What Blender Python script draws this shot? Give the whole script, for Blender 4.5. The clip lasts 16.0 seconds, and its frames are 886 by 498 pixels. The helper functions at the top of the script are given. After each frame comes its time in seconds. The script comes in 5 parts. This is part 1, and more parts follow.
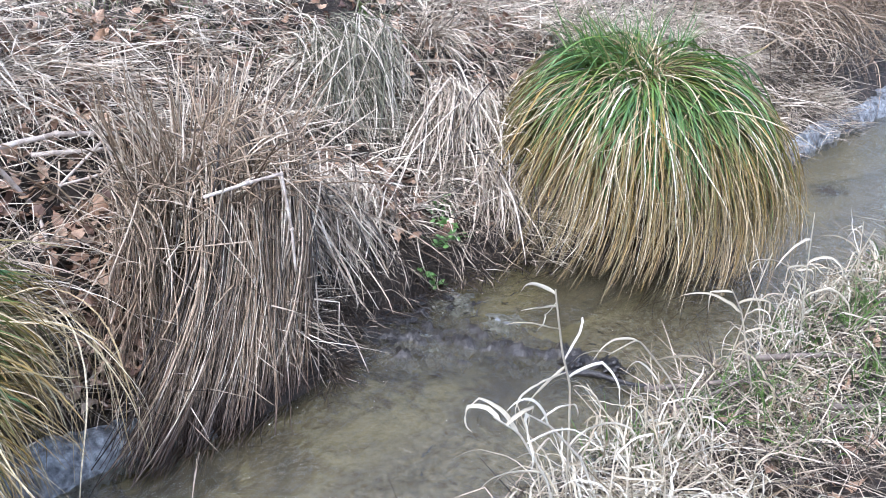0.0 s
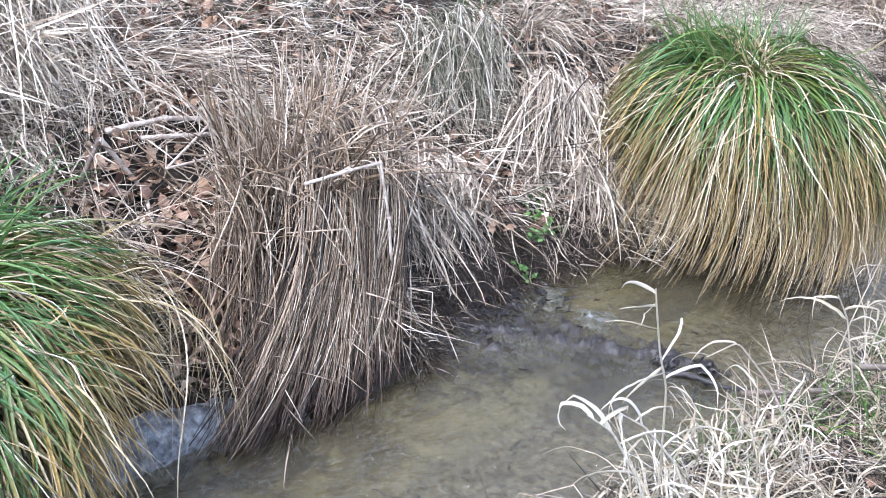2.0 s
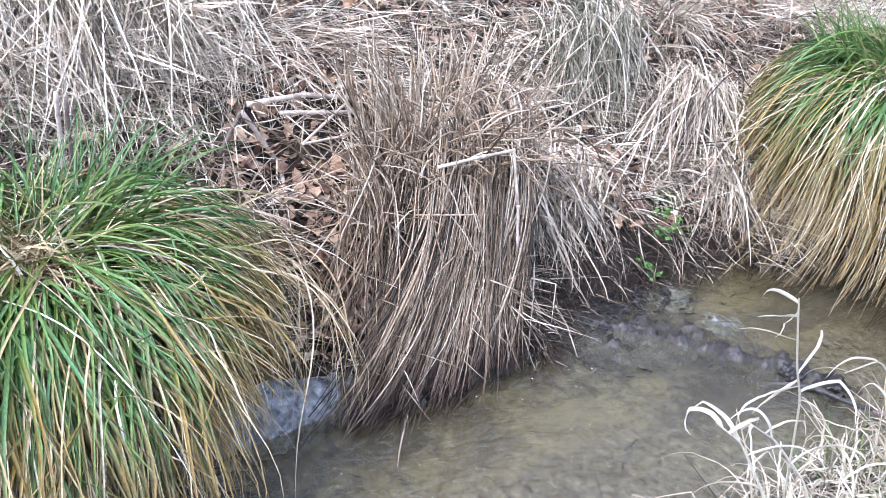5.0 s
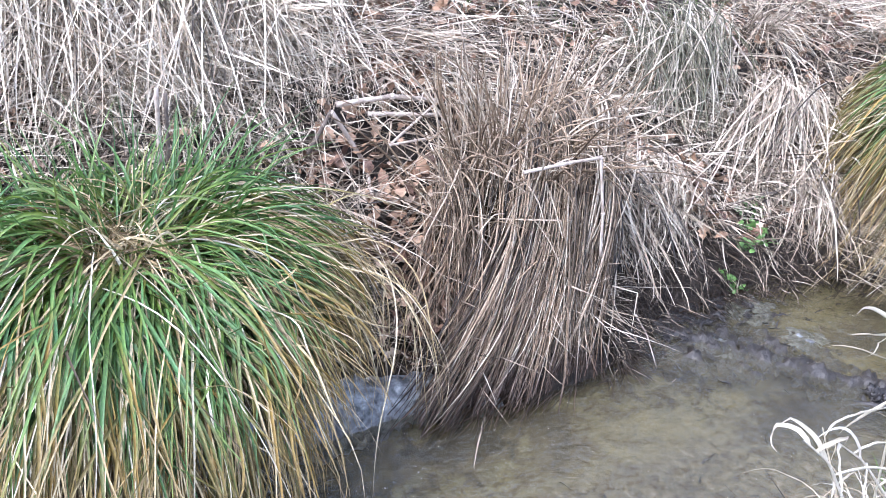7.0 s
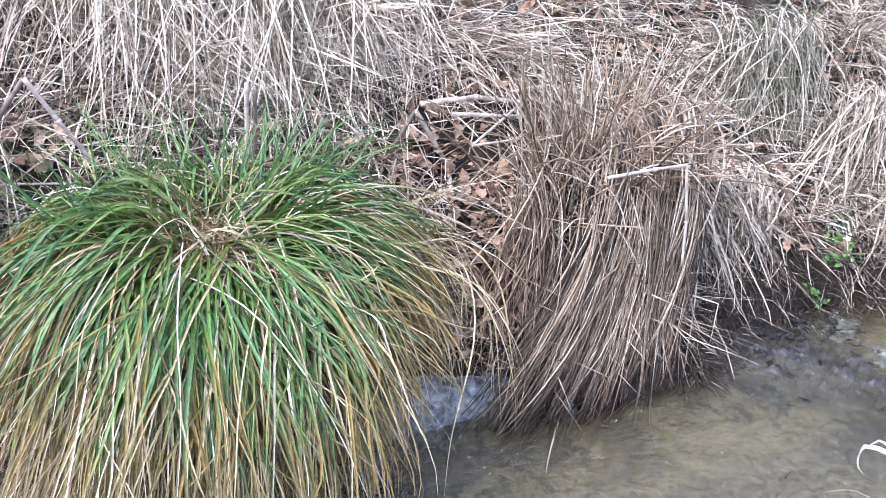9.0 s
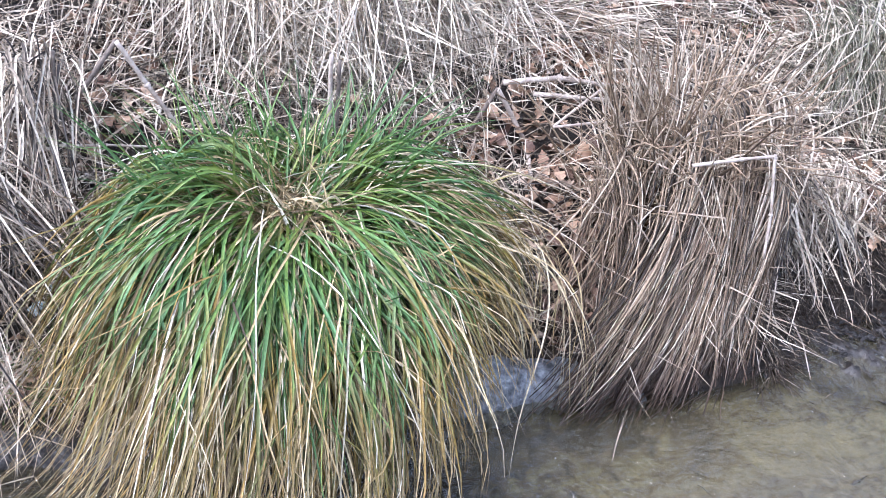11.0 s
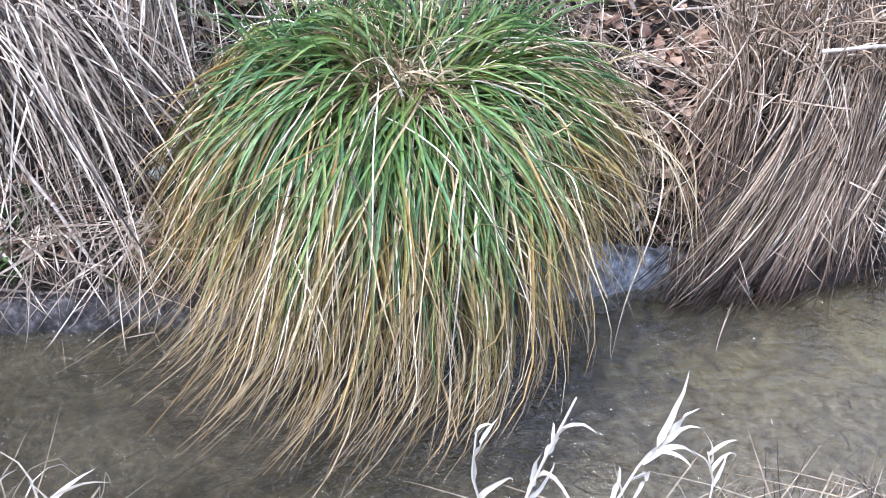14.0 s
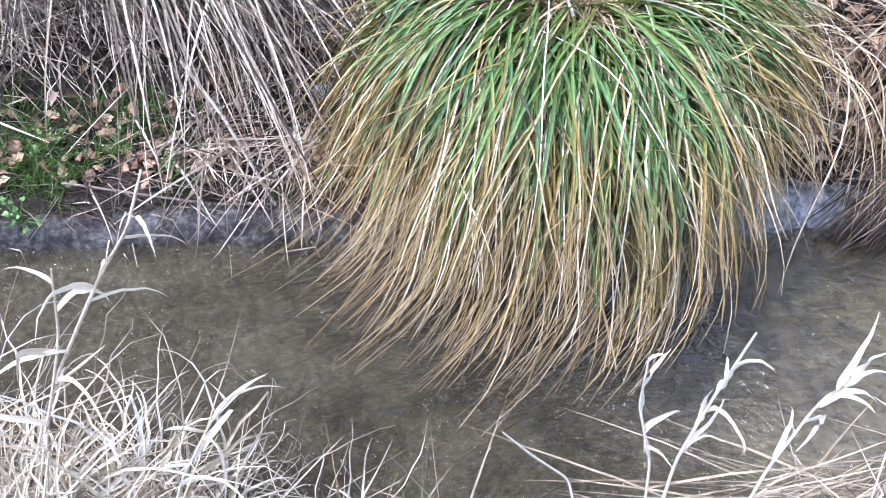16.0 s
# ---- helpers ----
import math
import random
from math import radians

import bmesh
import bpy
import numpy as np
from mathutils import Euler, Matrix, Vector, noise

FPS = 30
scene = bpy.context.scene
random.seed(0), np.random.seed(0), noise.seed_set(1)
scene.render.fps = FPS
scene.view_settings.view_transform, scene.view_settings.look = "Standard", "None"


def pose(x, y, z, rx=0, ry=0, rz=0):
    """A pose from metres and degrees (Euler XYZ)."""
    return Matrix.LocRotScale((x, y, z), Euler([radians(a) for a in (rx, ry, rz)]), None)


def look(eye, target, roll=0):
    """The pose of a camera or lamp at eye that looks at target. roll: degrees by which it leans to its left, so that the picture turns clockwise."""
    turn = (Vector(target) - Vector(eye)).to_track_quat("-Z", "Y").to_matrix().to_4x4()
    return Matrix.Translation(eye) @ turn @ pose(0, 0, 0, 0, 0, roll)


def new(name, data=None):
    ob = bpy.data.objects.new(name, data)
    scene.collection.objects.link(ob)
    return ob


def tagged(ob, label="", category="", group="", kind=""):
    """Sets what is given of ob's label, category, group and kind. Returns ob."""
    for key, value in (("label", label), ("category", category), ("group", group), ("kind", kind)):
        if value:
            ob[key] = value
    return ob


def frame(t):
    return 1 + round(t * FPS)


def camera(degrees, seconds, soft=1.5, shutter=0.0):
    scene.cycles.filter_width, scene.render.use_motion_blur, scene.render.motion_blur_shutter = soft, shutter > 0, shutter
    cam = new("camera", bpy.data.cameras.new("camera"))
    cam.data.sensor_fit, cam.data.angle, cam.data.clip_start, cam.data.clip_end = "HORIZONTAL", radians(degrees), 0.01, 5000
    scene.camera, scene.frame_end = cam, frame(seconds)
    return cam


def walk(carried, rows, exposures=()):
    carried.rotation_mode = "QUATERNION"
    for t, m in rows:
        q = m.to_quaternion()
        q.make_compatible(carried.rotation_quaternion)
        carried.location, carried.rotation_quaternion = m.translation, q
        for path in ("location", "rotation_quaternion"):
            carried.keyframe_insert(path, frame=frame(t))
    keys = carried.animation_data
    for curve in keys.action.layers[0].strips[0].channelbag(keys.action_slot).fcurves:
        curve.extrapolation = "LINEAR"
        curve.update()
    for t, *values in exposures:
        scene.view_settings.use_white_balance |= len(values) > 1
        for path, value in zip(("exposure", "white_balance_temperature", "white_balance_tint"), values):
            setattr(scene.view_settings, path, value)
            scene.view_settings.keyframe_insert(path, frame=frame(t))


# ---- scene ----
cam = camera(49.2, 16.0, soft=0.9, shutter=0.1)
# Metres: x runs upstream along the brook, y across it towards the far bank, z up from the water.
PATH = [
    (0, (0.144, 0.0836, 1.793), (1.5183, 1.2405, 0.914), 7.0),
    (0.5, (0.1439, 0.0886, 1.794), (1.4854, 1.2782, 0.907), 6.9),
    (1, (0.1415, 0.0981, 1.794), (1.4502, 1.3155, 0.898), 6.6),
    (1.5, (0.1417, 0.0995, 1.791), (1.4137, 1.348, 0.885), 6.4),
    (2, (0.1343, 0.1026, 1.792), (1.3735, 1.3788, 0.877), 6.4),
    (2.5, (0.1282, 0.1055, 1.793), (1.333, 1.4082, 0.87), 6.4),
    (3, (0.1288, 0.1047, 1.796), (1.3035, 1.4283, 0.866), 6.4),
    (3.5, (0.1227, 0.1127, 1.793), (1.2721, 1.4559, 0.858), 6.4),
    (4, (0.1163, 0.1242, 1.788), (1.2407, 1.4834, 0.846), 6.6),
    (4.5, (0.1134, 0.1345, 1.784), (1.2012, 1.5148, 0.83), 6.8),
    (7, (0.0678, 0.146, 1.792), (0.9959, 1.6265, 0.819), 6.6),
    (7.5, (0.0618, 0.1489, 1.792), (0.9598, 1.6454, 0.816), 6.6),
    (8, (0.0503, 0.154, 1.792), (0.9197, 1.6662, 0.813), 6.7),
    (8.5, (0.0478, 0.1571, 1.792), (0.8822, 1.6852, 0.809), 6.6),
    (9, (0.0412, 0.1608, 1.796), (0.8417, 1.7032, 0.807), 6.5),
    (11.5, (0.0147, 0.182, 1.774), (0.6629, 1.7431, 0.705), 7.4),
    (12, (0.0101, 0.1798, 1.766), (0.6372, 1.7208, 0.656), 7.3),
    (12.5, (-0.0018, 0.1756, 1.761), (0.5982, 1.6994, 0.613), 7.0),
    (13, (-0.0194, 0.1721, 1.752), (0.5489, 1.6878, 0.577), 6.9),
    (13.5, (-0.0356, 0.1735, 1.747), (0.4948, 1.6826, 0.547), 6.9),
    (14, (-0.047, 0.1735, 1.73), (0.4427, 1.6764, 0.504), 6.8),
    (14.5, (-0.0523, 0.182, 1.725), (0.394, 1.6691, 0.464), 6.6),
    (15, (-0.0634, 0.1849, 1.714), (0.3387, 1.6605, 0.426), 6.4),
    (15.5, (-0.0807, 0.1942, 1.706), (0.2493, 1.6583, 0.384), 5.3),
    (16, (-0.1074, 0.1976, 1.692), (0.1051, 1.6568, 0.34), 3.0),
]
walk(cam, [(t, look(eye, target, roll)) for t, eye, target, roll in PATH], [(0, 0.71, 5420, 13), (3, 0.93, 5420, 14), (7, 0.99, 5420, 16), (12.5, 0.94, 5420, 17), (14.5, 1.0, 5420, 17.5), (16, 1.14, 5420, 18)])

# ---- world and light: an overcast winter day ----
SUN_EL, SUN_AZ = 57.0, 263.0
world = bpy.data.worlds.new("overcast_sky")
scene.world = world
world.use_nodes = True
wn, wl = world.node_tree.nodes, world.node_tree.links
wn.clear()
sky = wn.new("ShaderNodeTexSky")
sky.sky_type = "NISHITA"
sky.sun_disc = False
sky.sun_elevation, sky.sun_rotation = radians(SUN_EL), radians(SUN_AZ)
sky.air_density, sky.dust_density = 1.0, 4.0
grey = wn.new("ShaderNodeHueSaturation")
grey.inputs["Saturation"].default_value = 0.6
grey.inputs["Value"].default_value = 2.3
back = wn.new("ShaderNodeBackground")
back.inputs["Strength"].default_value = 0.15
wout = wn.new("ShaderNodeOutputWorld")
wl.new(sky.outputs["Color"], grey.inputs["Color"])
wl.new(grey.outputs["Color"], back.inputs["Color"])
wl.new(back.outputs["Background"], wout.inputs["Surface"])

sun = new("sun", bpy.data.lights.new("sun", "SUN"))
sun.data.energy, sun.data.angle, sun.data.color = 0.7, radians(25), (1.0, 0.98, 0.96)
sun.rotation_euler = (radians(90 - SUN_EL), 0, radians(180 - SUN_AZ))

rng = np.random.default_rng(7)


# ---- materials ----
def material(name):
    mat = bpy.data.materials.new(name)
    mat.use_nodes = True
    nt = mat.node_tree
    return mat, nt.nodes, nt.links, nt.nodes["Principled BSDF"], nt.nodes["Material Output"]


def ramp(nodes, links, source, stops):
    r = nodes.new("ShaderNodeValToRGB")
    e = r.color_ramp.elements
    while len(e) < len(stops):
        e.new(0.5)
    for el, (at, col) in zip(e, stops):
        el.position, el.color = at, (*col, 1)
    links.new(source, r.inputs["Fac"])
    return r.outputs["Color"]


def math_node(nodes, links, op, a, b):
    m = nodes.new("ShaderNodeMath")
    m.operation = op
    for socket, v in zip(m.inputs, (a, b)):
        if isinstance(v, (int, float)):
            socket.default_value = v
        else:
            links.new(v, socket)
    return m.outputs[0]


def mix_colour(nodes, links, fac, a, b, mode="MIX"):
    m = nodes.new("ShaderNodeMix")
    m.data_type, m.blend_type = "RGBA", mode
    for socket, v in ((m.inputs[0], fac), (m.inputs[6], a), (m.inputs[7], b)):
        if isinstance(v, (int, float)):
            socket.default_value = v
        elif isinstance(v, tuple):
            socket.default_value = (*v, 1)
        else:
            links.new(v, socket)
    return m.outputs[2]


def noise_node(nodes, links, scale, detail=4.0, rough=0.6, vector=None, distort=0.0):
    n = nodes.new("ShaderNodeTexNoise")
    n.inputs["Scale"].default_value, n.inputs["Detail"].default_value = scale, detail
    n.inputs["Roughness"].default_value, n.inputs["Distortion"].default_value = rough, distort
    if vector is not None:
        links.new(vector, n.inputs["Vector"])
    return n.outputs["Fac"]


def bump(nodes, links, bsdf, height, strength, distance):
    b = nodes.new("ShaderNodeBump")
    b.inputs["Strength"].default_value, b.inputs["Distance"].default_value = strength, distance
    links.new(height, b.inputs["Height"])
    links.new(b.outputs["Normal"], bsdf.inputs["Normal"])


def blade_material(name, tints, along, wet=0.6, shine=0.35, through_light=0.09, along_mix=1.0, spread=0.25, wet_ends=False):
    """Leaf blades: tints by blade, along: colours from root to tip (shifted from blade to blade), through_light: light that passes the leaf."""
    mat, nodes, links, bsdf, out = material(name)
    uv = nodes.new("ShaderNodeUVMap")
    sep = nodes.new("ShaderNodeSeparateXYZ")
    links.new(uv.outputs["UV"], sep.inputs[0])
    tint, s = sep.outputs[0], sep.outputs[1]
    base = ramp(nodes, links, tint, tints)
    if along:
        shift = math_node(nodes, links, "MULTIPLY", math_node(nodes, links, "SUBTRACT", tint, 0.5), spread)
        patch = math_node(nodes, links, "MULTIPLY", math_node(nodes, links, "SUBTRACT", noise_node(nodes, links, 9.0, 3.0), 0.5), 0.22)
        at = math_node(nodes, links, "ADD", math_node(nodes, links, "ADD", s, shift), patch)
        col = ramp(nodes, links, at, along)
        base = mix_colour(nodes, links, along_mix, base, col)
        base = mix_colour(nodes, links, 0.5, base, ramp(nodes, links, tint, [(0.0, (0.30, 0.30, 0.27)), (0.35, (0.75, 0.75, 0.72)), (1.0, (1.32, 1.26, 1.22))]), "MULTIPLY")
        hue = math_node(nodes, links, "FRACT", math_node(nodes, links, "MULTIPLY", tint, 7.3), 0)
        base = mix_colour(nodes, links, 1.0, base, ramp(nodes, links, hue, [(0.0, (1.2, 1.06, 0.75)), (0.5, (1.0, 1.0, 1.0)), (1.0, (0.84, 0.98, 1.18))]), "MULTIPLY")
    if wet_ends:
        base = mix_colour(nodes, links, 1.0, base, ramp(nodes, links, s, [(0.86, (1.0, 1.0, 1.0)), (0.98, (0.34, 0.30, 0.31))]), "MULTIPLY")
    stain = noise_node(nodes, links, 60.0, 3.0)
    base = mix_colour(nodes, links, 1.0, base, ramp(nodes, links, stain, [(0.3, (0.50, 0.48, 0.46)), (0.62, (0.98, 0.98, 0.98))]), "MULTIPLY")
    links.new(base, bsdf.inputs["Base Color"])
    bsdf.inputs["Roughness"].default_value = wet
    bsdf.inputs["Specular IOR Level"].default_value = shine
    lit = nodes.new("ShaderNodeBsdfTranslucent")
    links.new(base, lit.inputs["Color"])
    mix = nodes.new("ShaderNodeMixShader")
    mix.inputs[0].default_value = through_light
    links.new(bsdf.outputs[0], mix.inputs[1])
    links.new(lit.outputs[0], mix.inputs[2])
    links.new(mix.outputs[0], out.inputs["Surface"])
    return mat


SEDGE = blade_material(
    "sedge_leaf", [(0.0, (0.05, 0.11, 0.03)), (1.0, (0.12, 0.20, 0.05))],
    [(0.0, (0.20, 0.18, 0.07)), (0.10, (0.14, 0.185, 0.03)), (0.24, (0.115, 0.19, 0.035)), (0.51, (0.105, 0.215, 0.07)), (0.64, (0.18, 0.195, 0.062)), (0.75, (0.215, 0.16, 0.048)), (0.90, (0.235, 0.175, 0.068)), (1.0, (0.32, 0.25, 0.13))],
    wet=0.45, shine=0.35, through_light=0.12, spread=0.34)
SEDGE_YOUNG = blade_material(
    "young_sedge_leaf", [(0.0, (0.05, 0.12, 0.03)), (0.5, (0.10, 0.20, 0.05)), (0.8, (0.20, 0.26, 0.06)), (1.0, (0.36, 0.30, 0.14))], None, wet=0.4, shine=0.5, through_light=0.2)
SEDGE_DRY = blade_material(
    "dead_sedge_leaf", [(0.0, (0.20, 0.14, 0.07)), (0.45, (0.45, 0.35, 0.18)), (0.8, (0.66, 0.57, 0.38)), (1.0, (0.84, 0.80, 0.68))], None, wet=0.5, shine=0.4, through_light=0.15)
STRAW = blade_material(
    "bleached_straw", [(0.0, (0.03, 0.023, 0.018)), (0.22, (0.11, 0.085, 0.062)), (0.56, (0.45, 0.366, 0.27)), (1.0, (0.76, 0.68, 0.55))], None, wet=0.55, shine=0.4)
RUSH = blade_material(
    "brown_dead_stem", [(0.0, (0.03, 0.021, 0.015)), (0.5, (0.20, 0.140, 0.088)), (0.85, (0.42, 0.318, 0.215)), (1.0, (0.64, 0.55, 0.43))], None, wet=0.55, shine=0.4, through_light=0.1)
RUSH_WET = blade_material(
    "brown_stem_with_muddy_end", [(0.0, (0.03, 0.021, 0.015)), (0.5, (0.20, 0.140, 0.088)), (0.85, (0.42, 0.318, 0.215)), (1.0, (0.64, 0.55, 0.43))], None, wet=0.5, shine=0.45, through_light=0.1, wet_ends=True)
REED = blade_material(
    "white_reed_leaf", [(0.0, (0.20, 0.15, 0.09)), (0.4, (0.46, 0.39, 0.27)), (0.8, (0.66, 0.60, 0.47)), (1.0, (0.76, 0.72, 0.61))], None, wet=0.5, shine=0.35, through_light=0.18)
FRESH = blade_material(
    "fresh_grass", [(0.0, (0.07, 0.13, 0.03)), (1.0, (0.18, 0.30, 0.07))], None, wet=0.45, shine=0.4, through_light=0.35)
GREYGREEN = blade_material(
    "grey_green_sedge", [(0.0, (0.08, 0.08, 0.045)), (0.3, (0.20, 0.19, 0.125)), (0.55, (0.38, 0.33, 0.25)), (1.0, (0.62, 0.56, 0.46))], None, wet=0.55, shine=0.4)


def simple(name, stops, scale, rough=0.7, spec=0.4, relief=0.3, depth=0.01, detail=6.0, second=None):
    mat, nodes, links, bsdf, out = material(name)
    pos = nodes.new("ShaderNodeTexCoord").outputs["Object"]
    n = noise_node(nodes, links, scale, detail, 0.65, pos)
    col = ramp(nodes, links, n, stops)
    if second:
        n2 = noise_node(nodes, links, second[0], 3.0, 0.6, pos)
        col = mix_colour(nodes, links, 1.0, col, ramp(nodes, links, n2, second[1]), "MULTIPLY")
    links.new(col, bsdf.inputs["Base Color"])
    bsdf.inputs["Roughness"].default_value, bsdf.inputs["Specular IOR Level"].default_value = rough, spec
    bump(nodes, links, bsdf, n, relief, depth)
    return mat


CLAY = simple("blue_grey_clay", [(0.34, (0.022, 0.021, 0.021)), (0.5, (0.07, 0.067, 0.065)), (0.68, (0.20, 0.197, 0.195))], 48, 0.6, 0.4, 1.0, 0.02,
              second=(13.0, [(0.38, (0.35, 0.34, 0.34)), (0.58, (1.05, 1.05, 1.05))]))
CLAY_PALE = simple("pale_blue_clay", [(0.32, (0.10, 0.105, 0.11)), (0.5, (0.27, 0.285, 0.30)), (0.68, (0.45, 0.475, 0.495))], 44, 0.6, 0.4, 1.0, 0.02,
                   second=(14.0, [(0.36, (0.4, 0.39, 0.38)), (0.56, (1.05, 1.05, 1.05))]))
MUCK = simple("black_muck", [(0.3, (0.008, 0.007, 0.007)), (0.6, (0.03, 0.026, 0.024)), (0.75, (0.08, 0.07, 0.06))], 22, 0.35, 0.5, 0.9, 0.015)
SLIME = simple("slimy_black_mud", [(0.3, (0.012, 0.010, 0.009)), (0.6, (0.04, 0.034, 0.028)), (0.75, (0.11, 0.095, 0.07))], 26, 0.32, 0.5, 0.9, 0.012)
BARK = simple("grey_twig_bark", [(0.3, (0.07, 0.055, 0.045)), (0.7, (0.22, 0.18, 0.15))], 40, 0.8, 0.3, 0.6, 0.004)
STOOL = simple("sedge_stool_fibre", [(0.3, (0.03, 0.02, 0.012)), (0.7, (0.13, 0.09, 0.05))], 30, 0.9, 0.2, 0.9, 0.02)
STALK = simple("weathered_stalk", [(0.3, (0.19, 0.145, 0.11)), (0.5, (0.38, 0.32, 0.265)), (0.7, (0.56, 0.50, 0.43))], 28, 0.6, 0.4, 0.4, 0.003)
CHIP = simple("pale_blue_stone", [(0.3, (0.30, 0.42, 0.45)), (0.7, (0.55, 0.66, 0.68))], 30, 0.6, 0.4, 0.4, 0.003)
CRESS = simple("cress_leaf", [(0.3, (0.05, 0.12, 0.025)), (0.7, (0.15, 0.26, 0.07))], 30, 0.4, 0.5, 0.2, 0.002)
FOAM = simple("foam_bubble", [(0.3, (0.6, 0.62, 0.62)), (0.7, (0.8, 0.8, 0.8))], 30, 0.15, 0.6, 0.1, 0.001)


def oak_material():
    mat, nodes, links, bsdf, out = material("fallen_oak_leaf")
    info = nodes.new("ShaderNodeObjectInfo")
    geo = nodes.new("ShaderNodeNewGeometry")
    pick = math_node(nodes, links, "FRACT", math_node(nodes, links, "ADD", info.outputs["Random"], geo.outputs["Random Per Island"]), 0)
    col = ramp(nodes, links, pick, [(0.0, (0.085, 0.045, 0.032)), (0.25, (0.18, 0.105, 0.065)), (0.55, (0.32, 0.205, 0.125)), (0.85, (0.43, 0.30, 0.20)), (1.0, (0.56, 0.45, 0.34))])
    n = noise_node(nodes, links, 45, 4)
    col = mix_colour(nodes, links, 1.0, col, ramp(nodes, links, n, [(0.3, (0.55, 0.5, 0.5)), (0.65, (1.1, 1.1, 1.1))]), "MULTIPLY")
    links.new(col, bsdf.inputs["Base Color"])
    bsdf.inputs["Roughness"].default_value = 0.6
    bump(nodes, links, bsdf, n, 0.4, 0.003)
    return mat


OAK = oak_material()


def bed_and_bank():
    """Soil above the water, sand and silt with dark drifts and painted shade below it."""
    mat, nodes, links, bsdf, out = material("bank_soil_and_stream_sand")
    pos = nodes.new("ShaderNodeTexCoord").outputs["Object"]
    sep = nodes.new("ShaderNodeSeparateXYZ")
    links.new(pos, sep.inputs[0])
    fine = noise_node(nodes, links, 16, 6, 0.65, pos)
    soil = ramp(nodes, links, fine, [(0.3, (0.008, 0.006, 0.005)), (0.5, (0.04, 0.029, 0.021)), (0.7, (0.11, 0.08, 0.056))])
    wide = nodes.new("ShaderNodeMapping")
    wide.inputs["Scale"].default_value = (0.45, 1.3, 1.0)
    links.new(pos, wide.inputs["Vector"])
    drift = noise_node(nodes, links, 2.6, 6, 0.62, wide.outputs[0], 0.8)
    shelf = nodes.new("ShaderNodeMapRange")
    shelf.inputs["From Min"].default_value, shelf.inputs["From Max"].default_value = 1.66, 1.78
    shelf_y = math_node(nodes, links, "ADD", sep.outputs[1], math_node(nodes, links, "MULTIPLY", math_node(nodes, links, "SUBTRACT", noise_node(nodes, links, 3.0, 5, 0.6, wide.outputs[0]), 0.5), 0.55))
    links.new(shelf_y, shelf.inputs["Value"])
    along = nodes.new("ShaderNodeMapRange")
    along.inputs["From Min"].default_value, along.inputs["From Max"].default_value = 0.55, 1.05
    links.new(math_node(nodes, links, "ADD", sep.outputs[0], math_node(nodes, links, "MULTIPLY", math_node(nodes, links, "SUBTRACT", fine, 0.5), 0.6)), along.inputs["Value"])
    shelf_mask = math_node(nodes, links, "MULTIPLY", shelf.outputs[0], along.outputs[0])
    grain = noise_node(nodes, links, 120, 2, 0.7, pos)
    gravel = ramp(nodes, links, noise_node(nodes, links, 34, 5, 0.7, pos, 0.4), [(0.30, (0.045, 0.038, 0.026)), (0.45, (0.14, 0.12, 0.08)), (0.60, (0.225, 0.197, 0.138)), (0.76, (0.42, 0.395, 0.345))])
    sand = ramp(nodes, links, drift, [(0.36, (0.05, 0.042, 0.027)), (0.43, (0.135, 0.116, 0.066)), (0.51, (0.225, 0.197, 0.102)), (0.72, (0.29, 0.257, 0.137))])
    sand = mix_colour(nodes, links, 1.0, sand, ramp(nodes, links, grain, [(0.35, (0.7, 0.7, 0.68)), (0.65, (1.15, 1.15, 1.15))]), "MULTIPLY")
    sand = mix_colour(nodes, links, shelf_mask, gravel, sand)
    mottle = noise_node(nodes, links, 24, 5, 0.7, pos, 0.5)
    sand = mix_colour(nodes, links, 1.0, sand, ramp(nodes, links, mottle, [(0.34, (0.75, 0.73, 0.71)), (0.5, (1.0, 1.0, 1.0)), (0.7, (1.14, 1.12, 1.1))]), "MULTIPLY")
    # black rotting silt has settled in the bay and, in part, under the tussock
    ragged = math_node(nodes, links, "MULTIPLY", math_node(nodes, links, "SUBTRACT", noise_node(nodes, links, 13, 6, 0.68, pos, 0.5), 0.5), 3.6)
    # the last two patches paint shade into the bed, under clay lip and tussock
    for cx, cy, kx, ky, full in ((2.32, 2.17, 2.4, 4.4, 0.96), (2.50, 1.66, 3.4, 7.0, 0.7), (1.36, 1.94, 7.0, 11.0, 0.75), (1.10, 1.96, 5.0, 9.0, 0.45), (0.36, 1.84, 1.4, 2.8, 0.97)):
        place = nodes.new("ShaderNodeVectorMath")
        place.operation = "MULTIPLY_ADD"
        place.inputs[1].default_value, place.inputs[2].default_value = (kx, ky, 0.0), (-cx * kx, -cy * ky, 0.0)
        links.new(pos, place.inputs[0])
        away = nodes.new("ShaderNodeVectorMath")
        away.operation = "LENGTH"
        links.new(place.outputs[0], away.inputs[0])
        silt_and_shade = nodes.new("ShaderNodeMapRange")
        silt_and_shade.inputs["From Min"].default_value, silt_and_shade.inputs["From Max"].default_value = 1.4, 0.55
        links.new(math_node(nodes, links, "ADD", away.outputs["Value"], ragged), silt_and_shade.inputs["Value"])
        sand = mix_colour(nodes, links, math_node(nodes, links, "MULTIPLY", silt_and_shade.outputs[0], full), sand, (0.014, 0.012, 0.011))
    under = nodes.new("ShaderNodeMapRange")
    under.inputs["From Min"].default_value, under.inputs["From Max"].default_value = -0.015, -0.045
    links.new(math_node(nodes, links, "ADD", sep.outputs[2], math_node(nodes, links, "MULTIPLY", math_node(nodes, links, "SUBTRACT", fine, 0.5), 0.05)), under.inputs["Value"])
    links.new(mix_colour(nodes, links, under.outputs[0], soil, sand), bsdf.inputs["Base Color"])
